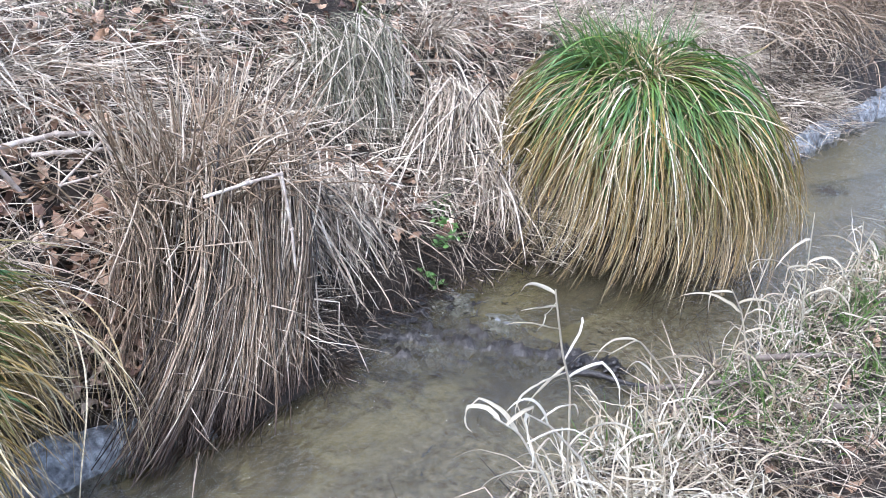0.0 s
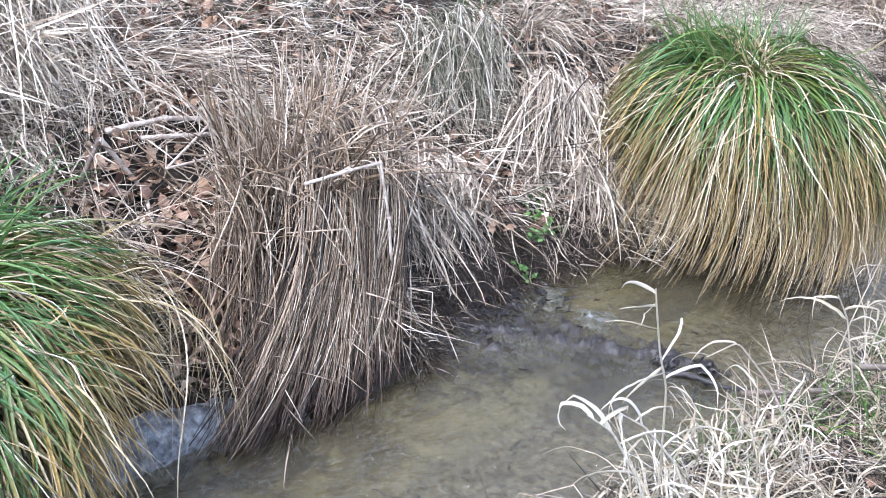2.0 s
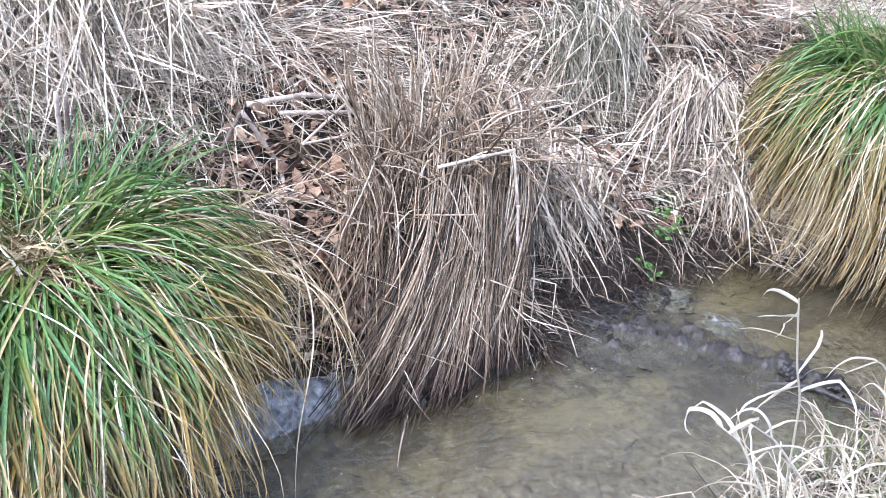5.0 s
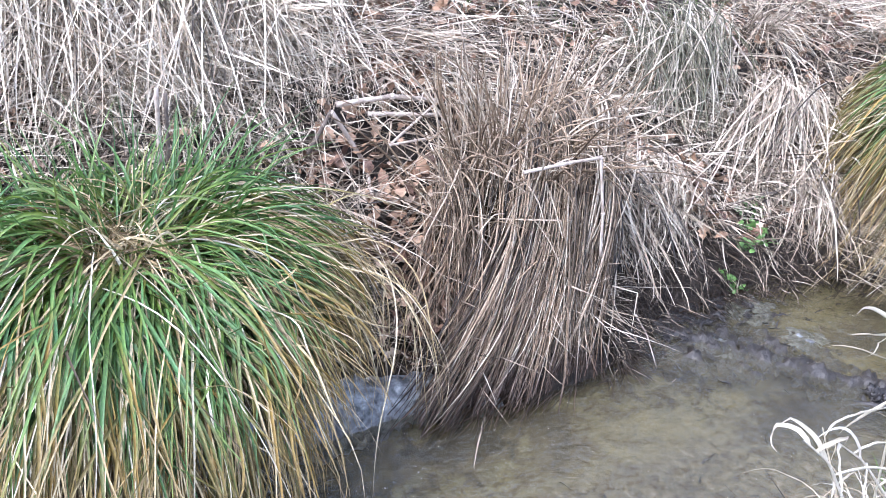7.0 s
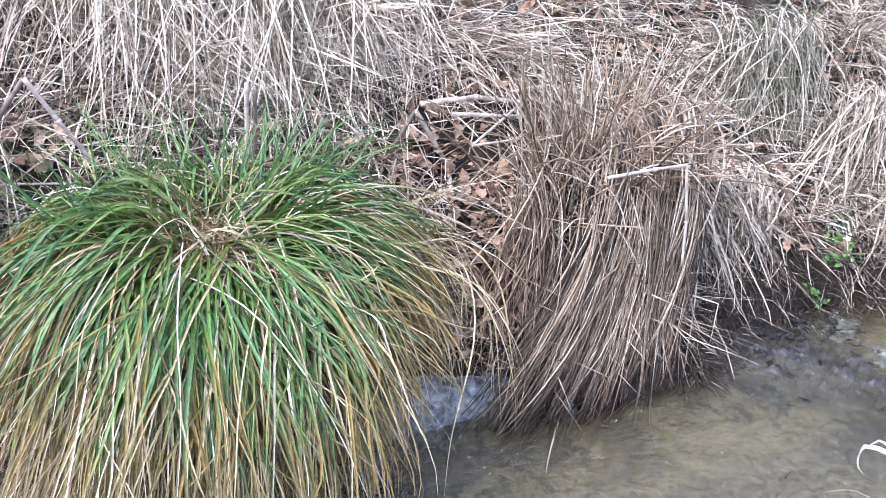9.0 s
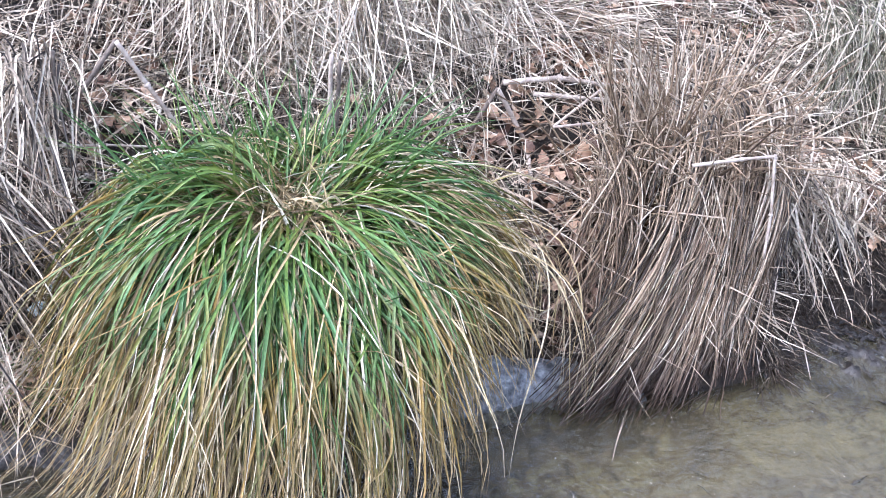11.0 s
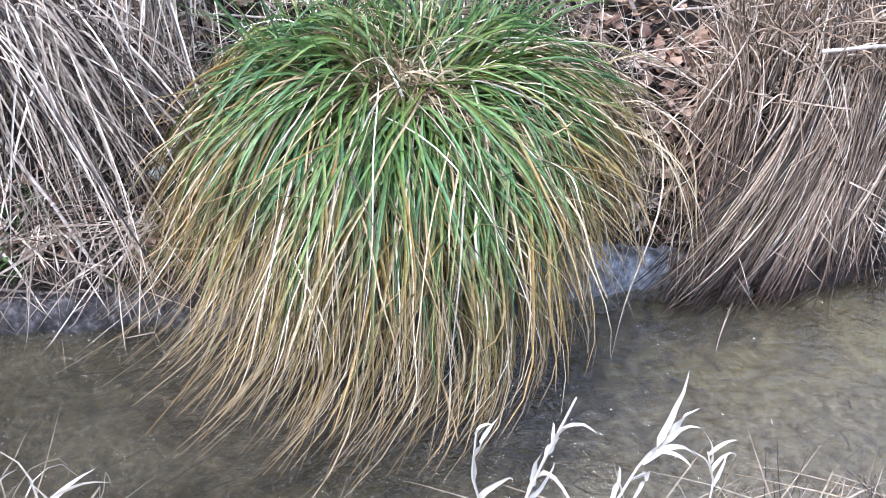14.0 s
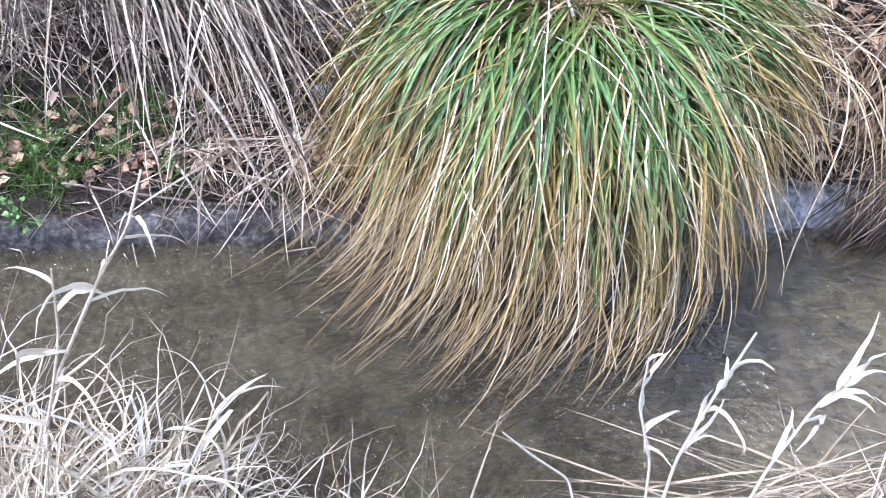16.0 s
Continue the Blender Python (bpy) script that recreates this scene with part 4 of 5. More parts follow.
def hanging_tuft(top, foot, wide, n, mat, label, seed, bulge=0.10, pale=0.55, width=(0.003, 0.0065), fan=0.10, single=24, depth=0.10, crossing=0.10):
    """Straw that grows from top (x, y, z) and hangs in strands to foot; wide: half widths above and below."""
    r = np.random.default_rng(seed)
    o = np.array([top[0], top[1], float(ground(top[0], top[1]))])
    t = thing("grass_tuft", o, label, "grass tuft", "grass tufts on the far bank")
    f = r.uniform(-1, 1, n)
    start = np.stack([top[0] + wide[0] * f + r.normal(0, 0.025, n), top[1] + r.normal(0, depth, n), top[2] + r.normal(0, 0.05, n)], 1)
    reach = r.uniform(0.3, 1.15, n)[:, None]
    end = np.stack([foot[0] + wide[1] * (0.35 * f + 0.65 * r.uniform(-1, 1, n)) + r.normal(0, fan, n) + crossing * np.clip(r.standard_t(3, n), -2.2, 2.2), foot[1] + r.normal(0, depth, n), np.full(n, foot[2])], 1)
    end = start + (end - start) * reach
    end[:, 2] = np.maximum(end[:, 2], over_water(end[:, 0], end[:, 1]) + r.uniform(0.0, 0.05, n))
    p1 = start + (end - start) * np.array([0.3, 0.35, 0.0]) + np.stack([r.normal(0, 0.03, n), r.normal(0, 0.02, n), bulge * r.uniform(0.3, 1.5, n)], 1)
    p2 = start + (end - start) * np.array([0.75, 0.85, 0.5]) + np.stack([r.normal(0, 0.02, n), r.normal(0, 0.02, n), 0.4 * bulge * r.random(n)], 1)
    pts = sway(bezier(start, p1, p2, end, 10), r, 0.012)
    pts[:, :, 2] = np.maximum(pts[:, :, 2], over_water(pts[:, :, 0], pts[:, :, 1]) + 0.012)
    w, tint = r.uniform(*width, n), np.clip(r.normal(pale - 0.08, 0.36, n), 0, 1)
    pieces("blade", pts[:single], w[:single], mat, t, o, roll=0.8, fold=0.25, tint=tint[:single], blunt=0.3)
    blades("foliage", pts[single:], w[single:], mat, t, o, roll=0.8, fold=0.25, tint=tint[single:], blunt=0.3)
    return t


hanging_tuft((2.98, 3.18, 0.70), (2.84, 2.84, 0.42), (0.20, 0.30), 480, GREYGREEN, "grey-green drooping sedge tuft on the litter slope", 31, 0.10, 0.55, (0.0035, 0.0065))
hanging_tuft((3.34, 2.84, 0.52), (3.12, 2.50, 0.28), (0.10, 0.42), 300, STRAW, "pale straw tuft arching down the bank", 32, 0.09, 0.75, (0.0035, 0.0075))
hanging_tuft((2.16, 2.56, 0.38), (2.18, 2.32, 0.16), (0.13, 0.13), 380, STRAW, "pale straw hanging down to the muddy bay", 49, 0.05, 0.72, (0.004, 0.008), crossing=0.04)
hanging_tuft((2.40, 2.60, 0.34), (2.36, 2.36, 0.15), (0.16, 0.18), 360, STRAW, "pale straw hanging down to the muddy bay", 50, 0.04, 0.68, (0.004, 0.008), crossing=0.05)
hanging_tuft((3.24, 2.50, 0.30), (3.18, 2.24, 0.10), (0.12, 0.14), 260, STRAW, "pale straw hanging beside the sedge tussock", 51, 0.05, 0.6, (0.004, 0.007))
hanging_tuft((-0.50, 2.64, 0.62), (-0.26, 2.20, 0.18), (0.18, 0.20), 260, STRAW, "straw tuft hanging over the clay lip", 52, 0.14, 0.5, (0.0035, 0.007), crossing=0.18)
hanging_tuft((-0.88, 2.78, 0.66), (-0.48, 2.42, 0.32), (0.24, 0.22), 210, STRAW, "tall straw tuft hanging down to the clay lip", 36, 0.12, 0.30, (0.003, 0.007), crossing=0.26)
hanging_tuft((-1.35, 2.80, 0.66), (-0.92, 2.54, 0.43), (0.24, 0.26), 210, STRAW, "tall straw tuft on the far bank", 37, 0.12, 0.30, (0.003, 0.007), crossing=0.26)
hanging_tuft((-0.10, 2.86, 0.72), (-0.12, 2.46, 0.36), (0.10, 0.12), 120, STRAW, "loose straw tuft behind the tussock", 38, 0.10, 0.5, (0.003, 0.007))
hanging_tuft((0.62, 3.46, 1.02), (0.58, 2.98, 0.60), (0.34, 0.42), 460, STRAW, "heap of white straw sagging down the slope", 39, 0.12, 0.84, (0.003, 0.0066), crossing=0.2)
hanging_tuft((1.06, 3.42, 1.00), (1.02, 2.98, 0.60), (0.34, 0.42), 460, STRAW, "heap of white straw sagging down the slope", 40, 0.12, 0.84, (0.003, 0.0066), crossing=0.2)
hanging_tuft((0.18, 3.62, 0.98), (0.14, 3.2, 0.70), (0.26, 0.32), 240, STRAW, "heap of white straw sagging down the slope", 41, 0.10, 0.62, (0.003, 0.0066), crossing=0.2)
droop_tuft(3.50, 3.15, 0.10, 220, (0.25, 0.45), STRAW, "pale straw tuft arching down the bank", 33, pale=0.6)
droop_tuft(2.22, 2.56, 0.10, 240, (0.15, 0.32), STRAW, "grey straw tuft beside the brown rush clump", 34, pale=0.55, width=(0.004, 0.007))
droop_tuft(3.02, 2.62, 0.05, 220, (0.15, 0.30), STRAW, "straw tuft over the muddy bay", 35, pale=0.6, lay=0.12, round_about=0.12)
droop_tuft(1.30, 3.65, 0.18, 320, (0.3, 0.6), STRAW, "heap of white straw sagging down the slope", 41, pale=0.6, width=(0.004, 0.008), spread=0.14, toward=-1.2)
droop_tuft(1.55, 3.30, 0.06, 240, (0.3, 0.55), STRAW, "flattened white straw beside fallen stalks", 42, pale=0.65, spread=0.12, toward=-0.4, rise=(0, 35), end=(-40, -10))
droop_tuft(6.9, 2.62, 0.55, 520, (0.5, 0.95), RUSH, "brown dead reed clump hanging over the far clay lip", 43, pale=0.6, width=(0.004, 0.008), spread=0.2, toward=-1.7)
droop_tuft(6.2, 2.72, 0.45, 420, (0.5, 0.85), RUSH, "brown dead reed clump hanging over the far clay lip", 44, pale=0.62, width=(0.004, 0.008), spread=0.2)
droop_tuft(7.7, 2.65, 0.6, 420, (0.5, 0.95), RUSH, "brown dead reed clump hanging over the far clay lip", 45, pale=0.6, width=(0.004, 0.008), spread=0.2)
droop_tuft(5.2, 2.8, 0.25, 320, (0.3, 0.6), STRAW, "pale straw tuft behind the tussock", 46, pale=0.65, spread=0.15)
droop_tuft(4.5, 2.9, 0.25, 320, (0.3, 0.6), STRAW, "pale straw tuft behind the tussock", 47, pale=0.7, spread=0.15)
droop_tuft(1.14, 2.62, 0.10, 130, (0.25, 0.5), STRAW, "dry straw tuft between tussock and rush clump", 48, pale=0.5, spread=0.1, toward=-1.2)


# ---- broken stalks ----
def stalk(points, radius, label, mat=None, taper=0.75):
    radius = 0.8 * radius
    base = np.array(points[0], float)
    t = thing("broken_stalk", base, label, "stalk", "broken plant stalks on the bank")
    n = len(points)
    for i in range(n - 1):
        tube_mesh("segment", (points[i], points[i + 1]), (radius * (1 - (1 - taper) * i / n), radius * (1 - (1 - taper) * (i + 1) / n)), mat or STALK, t, base, bumpy=0.2)
    for i in range(1, n - 1):
        k = lump("knot", (radius * 1.25,) * 3, mat or STALK, t, i + 2, 0.2)
        k.location = np.array(points[i]) - base
    return t


stalk(((1.522, 2.097, 0.708), (1.668, 2.089, 0.722), (1.774, 2.086, 0.726), (1.792, 2.051, 0.561), (1.799, 2.032, 0.427)), 0.0065, "pale broken stalk bent down over the rush clump")
stalk(((1.18, 2.80, 0.50), (1.251, 2.79, 0.645)), 0.010, "brown broken stalk stump", BARK)
stalk(((1.251, 2.788, 0.645), (1.382, 2.785, 0.444), (1.33, 2.62, 0.42)), 0.010, "grey broken stalk bent to a sharp angle")
stalk(((0.70, 2.75, 0.46), (0.693, 2.735, 0.79)), 0.010, "upright white split stalk stump")
stalk(((0.728, 2.765, 0.46), (0.722, 2.752, 0.765)), 0.008, "upright brown split stalk stump", BARK)
stalk(((-0.02, 2.81, 0.42), (0.006, 2.80, 0.654), (0.115, 2.80, 0.815)), 0.010, "brown dead stalk broken at the top", BARK)
stalk(((0.115, 2.797, 0.815), (0.19, 2.79, 0.69), (0.277, 2.79, 0.547)), 0.009, "pale broken stalk hanging from a brown one")
stalk(((1.30, 2.86, 0.635), (1.50, 2.86, 0.645), (1.69, 2.85, 0.615)), 0.012, "thick fallen stalk lying on the straw")
stalk(((1.40, 2.83, 0.605), (1.66, 2.79, 0.59)), 0.010, "thick fallen stalk lying on the straw")
stalk(((1.63, 2.80, 0.625), (1.42, 2.70, 0.545), (1.61, 2.70, 0.555), (1.62, 2.76, 0.60)), 0.006, "thin white stalk folded to a triangle")
stalk(((-0.07, 2.78, 0.40), (-0.055, 2.77, 0.60), (-0.044, 2.77, 0.80)), 0.008, "upright grey dead stalk", BARK)
stalk(((-0.05, 2.79, 0.515), (0.07, 2.775, 0.52), (0.19, 2.76, 0.515)), 0.005, "thin white stalk lying across the litter")
stalk(((3.21, 3.32, 0.80), (3.21, 3.10, 0.72), (3.23, 2.91, 0.60), (3.21, 2.77, 0.49)), 0.007, "long dry stalk lying down the slope")
stalk(((1.62, 2.42, 0.32), (1.66, 2.38, 0.62), (1.72, 2.36, 0.70)), 0.006, "thin white stalk in the rush clump")
stalk(((-0.55, 2.48, 0.40), (-0.38, 2.24, 0.28), (-0.25, 2.13, 0.04)), 0.0065, "long straw stalk leaning down to the water")
stalk(((-0.79, 2.18, 0.14), (-0.66, 2.165, 0.12), (-0.43, 2.135, 0.09), (-0.27, 2.13, 0.085)), 0.005, "grey stick lying on the clay lip", BARK)


# ---- roots and twigs at the water's edge ----
def root(points, r0, label, mat=None):
    base = np.array(points[0], float)
    n = len(points)
    ob = tube_mesh("twig", points, np.linspace(r0, r0 * 0.35, n), mat or BARK, None, base, sides=6, bumpy=0.35)
    return tagged(ob, label, "twig", "twigs and roots at the water")


root(((2.16, 2.40, 0.20), (2.08, 2.26, 0.12), (2.05, 2.17, 0.06), (1.97, 2.08, -0.02)), 0.008, "pale forked root reaching into the brook", STALK)
root(((2.08, 2.24, 0.10), (2.10, 2.16, 0.05), (2.12, 2.10, -0.01)), 0.006, "pale forked root reaching into the brook", STALK)
root(((2.30, 2.46, 0.24), (2.28, 2.36, 0.14), (2.25, 2.29, 0.06), (2.26, 2.24, -0.02)), 0.008, "pale root hanging from the bank", STALK)
root(((2.24, 2.46, 0.20), (2.17, 2.34, 0.10), (2.18, 2.25, 0.02)), 0.006, "pale root hanging from the bank", STALK)
root(((2.07, 2.32, 0.34), (2.06, 2.27, 0.17), (2.05, 2.23, -0.03)), 0.018, "black rotten stub in the bank", MUCK)
root(((2.41, 2.44, 0.16), (2.40, 2.37, 0.07), (2.40, 2.33, -0.02)), 0.022, "rotten brown stub in the bank", BARK)
root(((2.70, 1.53, -0.04), (2.72, 1.48, 0.02), (2.73, 1.46, 0.07)), 0.010, "black twig standing out of the water", MUCK)
root(((2.55, 1.60, -0.02), (2.66, 1.48, 0.012), (2.70, 1.34, 0.02), (2.72, 1.18, 0.09)), 0.015, "black wet branch lying in the brook", MUCK)
root(((2.60, 1.24, 0.10), (2.72, 1.02, 0.20), (2.86, 0.80, 0.23)), 0.012, "grey stick lying on the near bank")
root(((2.86, 1.04, 0.22), (3.04, 0.87, 0.25), (3.25, 0.70, 0.25)), 0.013, "grey stick lying on the near bank")
root(((2.74, 0.74, 0.25), (2.82, 0.67, 0.26), (2.96, 0.58, 0.26)), 0.012, "brown stick lying on the near bank")
root(((2.40, 1.16, 0.12), (2.56, 1.04, 0.19), (2.80, 0.98, 0.22)), 0.008, "thin dark stick lying on the near bank")
for k in range(14):
    rr = np.random.default_rng(60 + k)
    x = rr.uniform(1.9, 2.5)
    y = 2.06 + float(bay(x))
    root(((x, y + 0.10, 0.16 + rr.uniform(0, 0.08)), (x + rr.normal(0, 0.04), y + 0.02, 0.07), (x + rr.normal(0, 0.08), y - rr.uniform(0.02, 0.1), -0.01)), rr.uniform(0.003, 0.006),
         "thin dark root hanging from the bank", MUCK if k % 3 else BARK)


def root_tangle():
    """The dark face of the bay: fine roots, rotting stems and straw ends over wet soil."""
    r = np.random.default_rng(55)
    n = 2600
    x = np.where(r.random(n) < 0.35, r.normal(2.10, 0.07, n), r.uniform(1.86, 3.35, n))
    edge = 2.03 + bay(x)
    y = edge + r.uniform(-0.03, 0.24, n)
    base = np.stack([x, y, ground(x, y) + r.uniform(0, 0.03, n)], 1)
    pts = grow(base, -1.57 + r.normal(0, 0.9, n), np.radians(r.uniform(-30, 40, n)), np.radians(r.uniform(-80, -10, n)), r.uniform(0.05, 0.2, n), seg=6, wobble=0.12,
               floor=over_water, lift=r.uniform(0, 0.025, n), kink=0.4)
    dark = r.random(n) < 0.7
    tagged(blades("root_tangle", pts[dark], r.uniform(0.002, 0.006, dark.sum()), RUSH, tube=True, tint=r.uniform(0, 0.12, dark.sum())), "dark tangle of roots and rotting stems on the muddy bank", "roots", kind="stuff")
    pale = ~dark
    tagged(blades("straw_ends", pts[pale], r.uniform(0.002, 0.0055, pale.sum()), STRAW, roll=0.9, tint=r.uniform(0.1, 0.8, pale.sum())), "short straw ends hanging over the muddy bank", "straw", kind="stuff")


root_tangle()


def lip_litter():
    """Dark sticks, straw and rotten stems strewn on the clay lip below the straw."""
    r = np.random.default_rng(57)
    n = 420
    x = r.uniform(-1.5, 0.25, n)
    y = 2.05 + bay(x) + r.uniform(0.0, 0.2, n)
    z = np.maximum(ground(x, y), np.where(y - bay(x) < 2.16, 0.065, 0.0)) + r.uniform(0, 0.02, n)
    pts = grow(np.stack([x, y, z], 1), r.normal(-0.3, 0.8, n), np.radians(r.uniform(-12, 14, n)), np.radians(r.uniform(-25, 5, n)), r.uniform(0.05, 0.24, n), seg=6, wobble=0.05, floor=over_water, lift=0.01, kink=0.3)
    dark = np.arange(n) % 5 < 3
    tagged(blades("rotten_stems", pts[dark], r.uniform(0.002, 0.0065, dark.sum()), RUSH, tube=True, tint=r.uniform(0, 0.25, dark.sum())), "dark rotten stems strewn on the clay lip", "stems", kind="stuff")
    tagged(blades("straw_ends", pts[~dark], r.uniform(0.002, 0.006, (~dark).sum()), STRAW, roll=0.8, tint=r.uniform(0.1, 0.8, (~dark).sum())), "short straw strewn on the clay lip", "straw", kind="stuff")


lip_litter()


# ---- mud and debris in the muddy bay ----
LUMPS = ((2.54, 2.19, 0.022), (2.44, 2.22, 0.016), (2.43, 2.32, 0.02), (2.33, 2.16, 0.014), (2.27, 2.21, 0.016), (2.39, 2.11, 0.012), (2.17, 2.28, 0.04), (2.10, 2.22, 0.05), (2.03, 2.12, 0.045), (2.68, 2.30, 0.02), (2.66, 1.56, 0.03), (2.76, 1.46, 0.03), (2.50, 2.28, 0.014), (2.62, 2.24, 0.012))
for k, (x, y, a) in enumerate(LUMPS):
    ob = lump("mud_lump", (a * 1.4, a, a * 0.8), MUCK, None, 20 + k, 1.1)
    ob.location = (x, y, 0.002)
    ob.rotation_euler = (0, 0, 0.7 * k)
    tagged(ob, "lump of black mud at the edge of the brook" if a > 0.03 else "small lump of black mud washed by the brook", "mud", "mud lumps in the brook")


def mud_flat():
    """Slimy black mud that just breaks the surface, from the bay across to the sunken branch."""
    xs, ys = np.arange(1.95, 2.95, 0.012), np.arange(1.4, 2.3, 0.012)
    gx, gy = np.meshgrid(xs, ys, indexing="ij")
    ridge = 2.25 - 0.65 * np.clip((gx - 2.2) / 0.5, 0, 1.2)
    off = np.abs(gy - ridge + 0.05 * wave(gx, gy, 9.0, 31))
    z = 0.007 - 0.12 * off + 0.011 * wave(gx, gy, 24.0, 32) + 0.015 * wave(gx, gy, 61.0, 33) + 0.013 * wave(gx, gy, 130.0, 34)
    z = z - 0.25 * np.clip(np.abs(gx - 2.42) - 0.32, 0, 1)
    ny = len(ys)
    i, j = np.meshgrid(np.arange(len(xs) - 1), np.arange(ny - 1), indexing="ij")
    a = (i * ny + j).ravel()
    faces = np.stack([a, a + ny, a + ny + 1, a + 1], 1)
    keep = z.ravel()[faces].max(1) > -0.008
    ob = link_mesh("mud_flat", np.stack([gx, gy, z], 2).reshape(-1, 3).tolist(), faces[keep].tolist(), SLIME)
    tagged(ob, "slimy black mud just breaking the surface of the brook", "mud", kind="stuff")


mud_flat()

rb = np.random.default_rng(77)
for k in range(34):
    x, y, a = rb.normal(2.38, 0.17), rb.normal(2.17, 0.075), rb.uniform(0.006, 0.017)
    ob = lump("mud_lump", (a * rb.uniform(1.0, 2.0), a, a * 0.7), MUCK, None, 50 + k, 1.2)
    ob.location = (x, y, 0.001)
    ob.rotation_euler = (0, 0, rb.uniform(0, 6.28))
    tagged(ob, "small lump of black mud washed by the brook", "mud", "mud lumps in the brook")
for k in range(16):
    x, y = rb.normal(2.12, 0.07), rb.normal(2.20, 0.06)
    dx, dy = rb.normal(0, 0.06), rb.normal(-0.05, 0.04)
    root(((x, y, 0.05 + rb.uniform(0, 0.06)), (x + 0.5 * dx, y + 0.5 * dy, 0.03 + rb.uniform(0, 0.04)), (x + dx, y + dy, -0.005)), rb.uniform(0.002, 0.0045), "thin dark twig in the heap of flotsam", MUCK if k % 3 else STALK)


def clay_and_sky_flat(cx, cy, half, seed):
    """A shoal of clay that the brook washes over beside the black mud, also used to paint mirrored sky."""
    xs, ys = np.arange(cx - half, cx + half, 0.008), np.arange(cy - half, cy + half, 0.008)
    gx, gy = np.meshgrid(xs, ys, indexing="ij")
    off = np.hypot((gx - cx) / 1.1, (gy - cy - 0.25 * (gx - cx)) / 1.2)
    z = -0.007 - 0.38 * off * off / half + 0.009 * wave(gx, gy, 40.0, seed) + 0.006 * wave(gx, gy, 90.0, seed + 1) + 0.004 * wave(gx, gy, 190.0, seed + 2)
    ny = len(ys)
    i, j = np.meshgrid(np.arange(len(xs) - 1), np.arange(ny - 1), indexing="ij")
    a = (i * ny + j).ravel()
    faces = np.stack([a, a + ny, a + ny + 1, a + 1], 1)
    keep = z.ravel()[faces].max(1) > -0.016
    ob = link_mesh("clay_and_sky_flat", np.stack([gx, gy, z], 2).reshape(-1, 3).tolist(), faces[keep].tolist(), CLAY_PALE)
    tagged(ob, "pale shoal in the brook, blue-grey clay and painted sky reflection", "clay", kind="stuff")


clay_and_sky_flat(2.67, 2.14, 0.24, 41)
# here the pale clay colour stands in for sky mirrored over shallow mud
clay_and_sky_flat(2.72, 1.90, 0.16, 44)
clay_and_sky_flat(2.40, 2.00, 0.13, 47)


def debris():
    """Black rotten leaf scraps and straw bits caught in the bay."""
    r = np.random.default_rng(71)
    n = 760
    x = np.concatenate([r.normal(2.36, 0.2, n - 60), r.uniform(1.3, 3.2, 60)])
    y = np.concatenate([r.normal(2.15, 0.12, n - 60), r.uniform(1.35, 2.1, 60)])
    base = np.stack([x, y, np.concatenate([r.uniform(-0.03, 0.008, n - 60), r.uniform(-0.11, -0.08, 60)])], 1)
    pts = grow(base, r.uniform(0, 6.28, n), r.normal(0, 0.15, n), r.normal(0, 0.15, n), r.uniform(0.015, 0.06, n), seg=4, wobble=0.3)
    ob = blades("rotten_scraps", pts, r.uniform(0.004, 0.018, n), MUCK, roll=0.35, fold=0.3)
    tagged(ob, "black rotten leaf scraps on the muddy bed", "leaf scraps", kind="stuff")
    n = 36
    base = np.stack([r.normal(2.4, 0.3, n), r.normal(1.95, 0.17, n), r.uniform(0.002, 0.006, n)], 1)
    pts = grow(base, r.uniform(0, 6.28, n), np.zeros(n), np.zeros(n), r.uniform(0.02, 0.08, n), seg=3, wobble=0.08)
    ob = blades("floating_straw", pts, r.uniform(0.002, 0.004, n), STRAW, roll=0.3, tint=r.uniform(0, 0.5, n))
    tagged(ob, "bits of straw floating on the brook", "straw", kind="stuff")


debris()


def bubbles():
    r = np.random.default_rng(72)
    verts, faces = [], []
    for k in range(14):
        x, y, s = r.uniform(0.9, 2.8), r.uniform(1.4, 1.95), r.uniform(0.001, 0.002)
        b = len(verts)
        for ring in range(3):
            e = ring * math.pi / 6
            for j in range(8):
                a = j * math.pi / 4
                verts.append((x + s * math.cos(e) * math.cos(a), y + s * math.cos(e) * math.sin(a), 0.001 + s * math.sin(e)))
        verts.append((x, y, 0.001 + s))
        for ring in range(2):
            for j in range(8):
                faces.append((b + ring * 8 + j, b + ring * 8 + (j + 1) % 8, b + (ring + 1) * 8 + (j + 1) % 8, b + (ring + 1) * 8 + j))
        faces += [(b + 16 + j, b + 16 + (j + 1) % 8, b + 24) for j in range(8)]
    tagged(link_mesh("foam", verts, faces, FOAM), "small white bubbles drifting on the brook", "foam", kind="stuff")


bubbles()


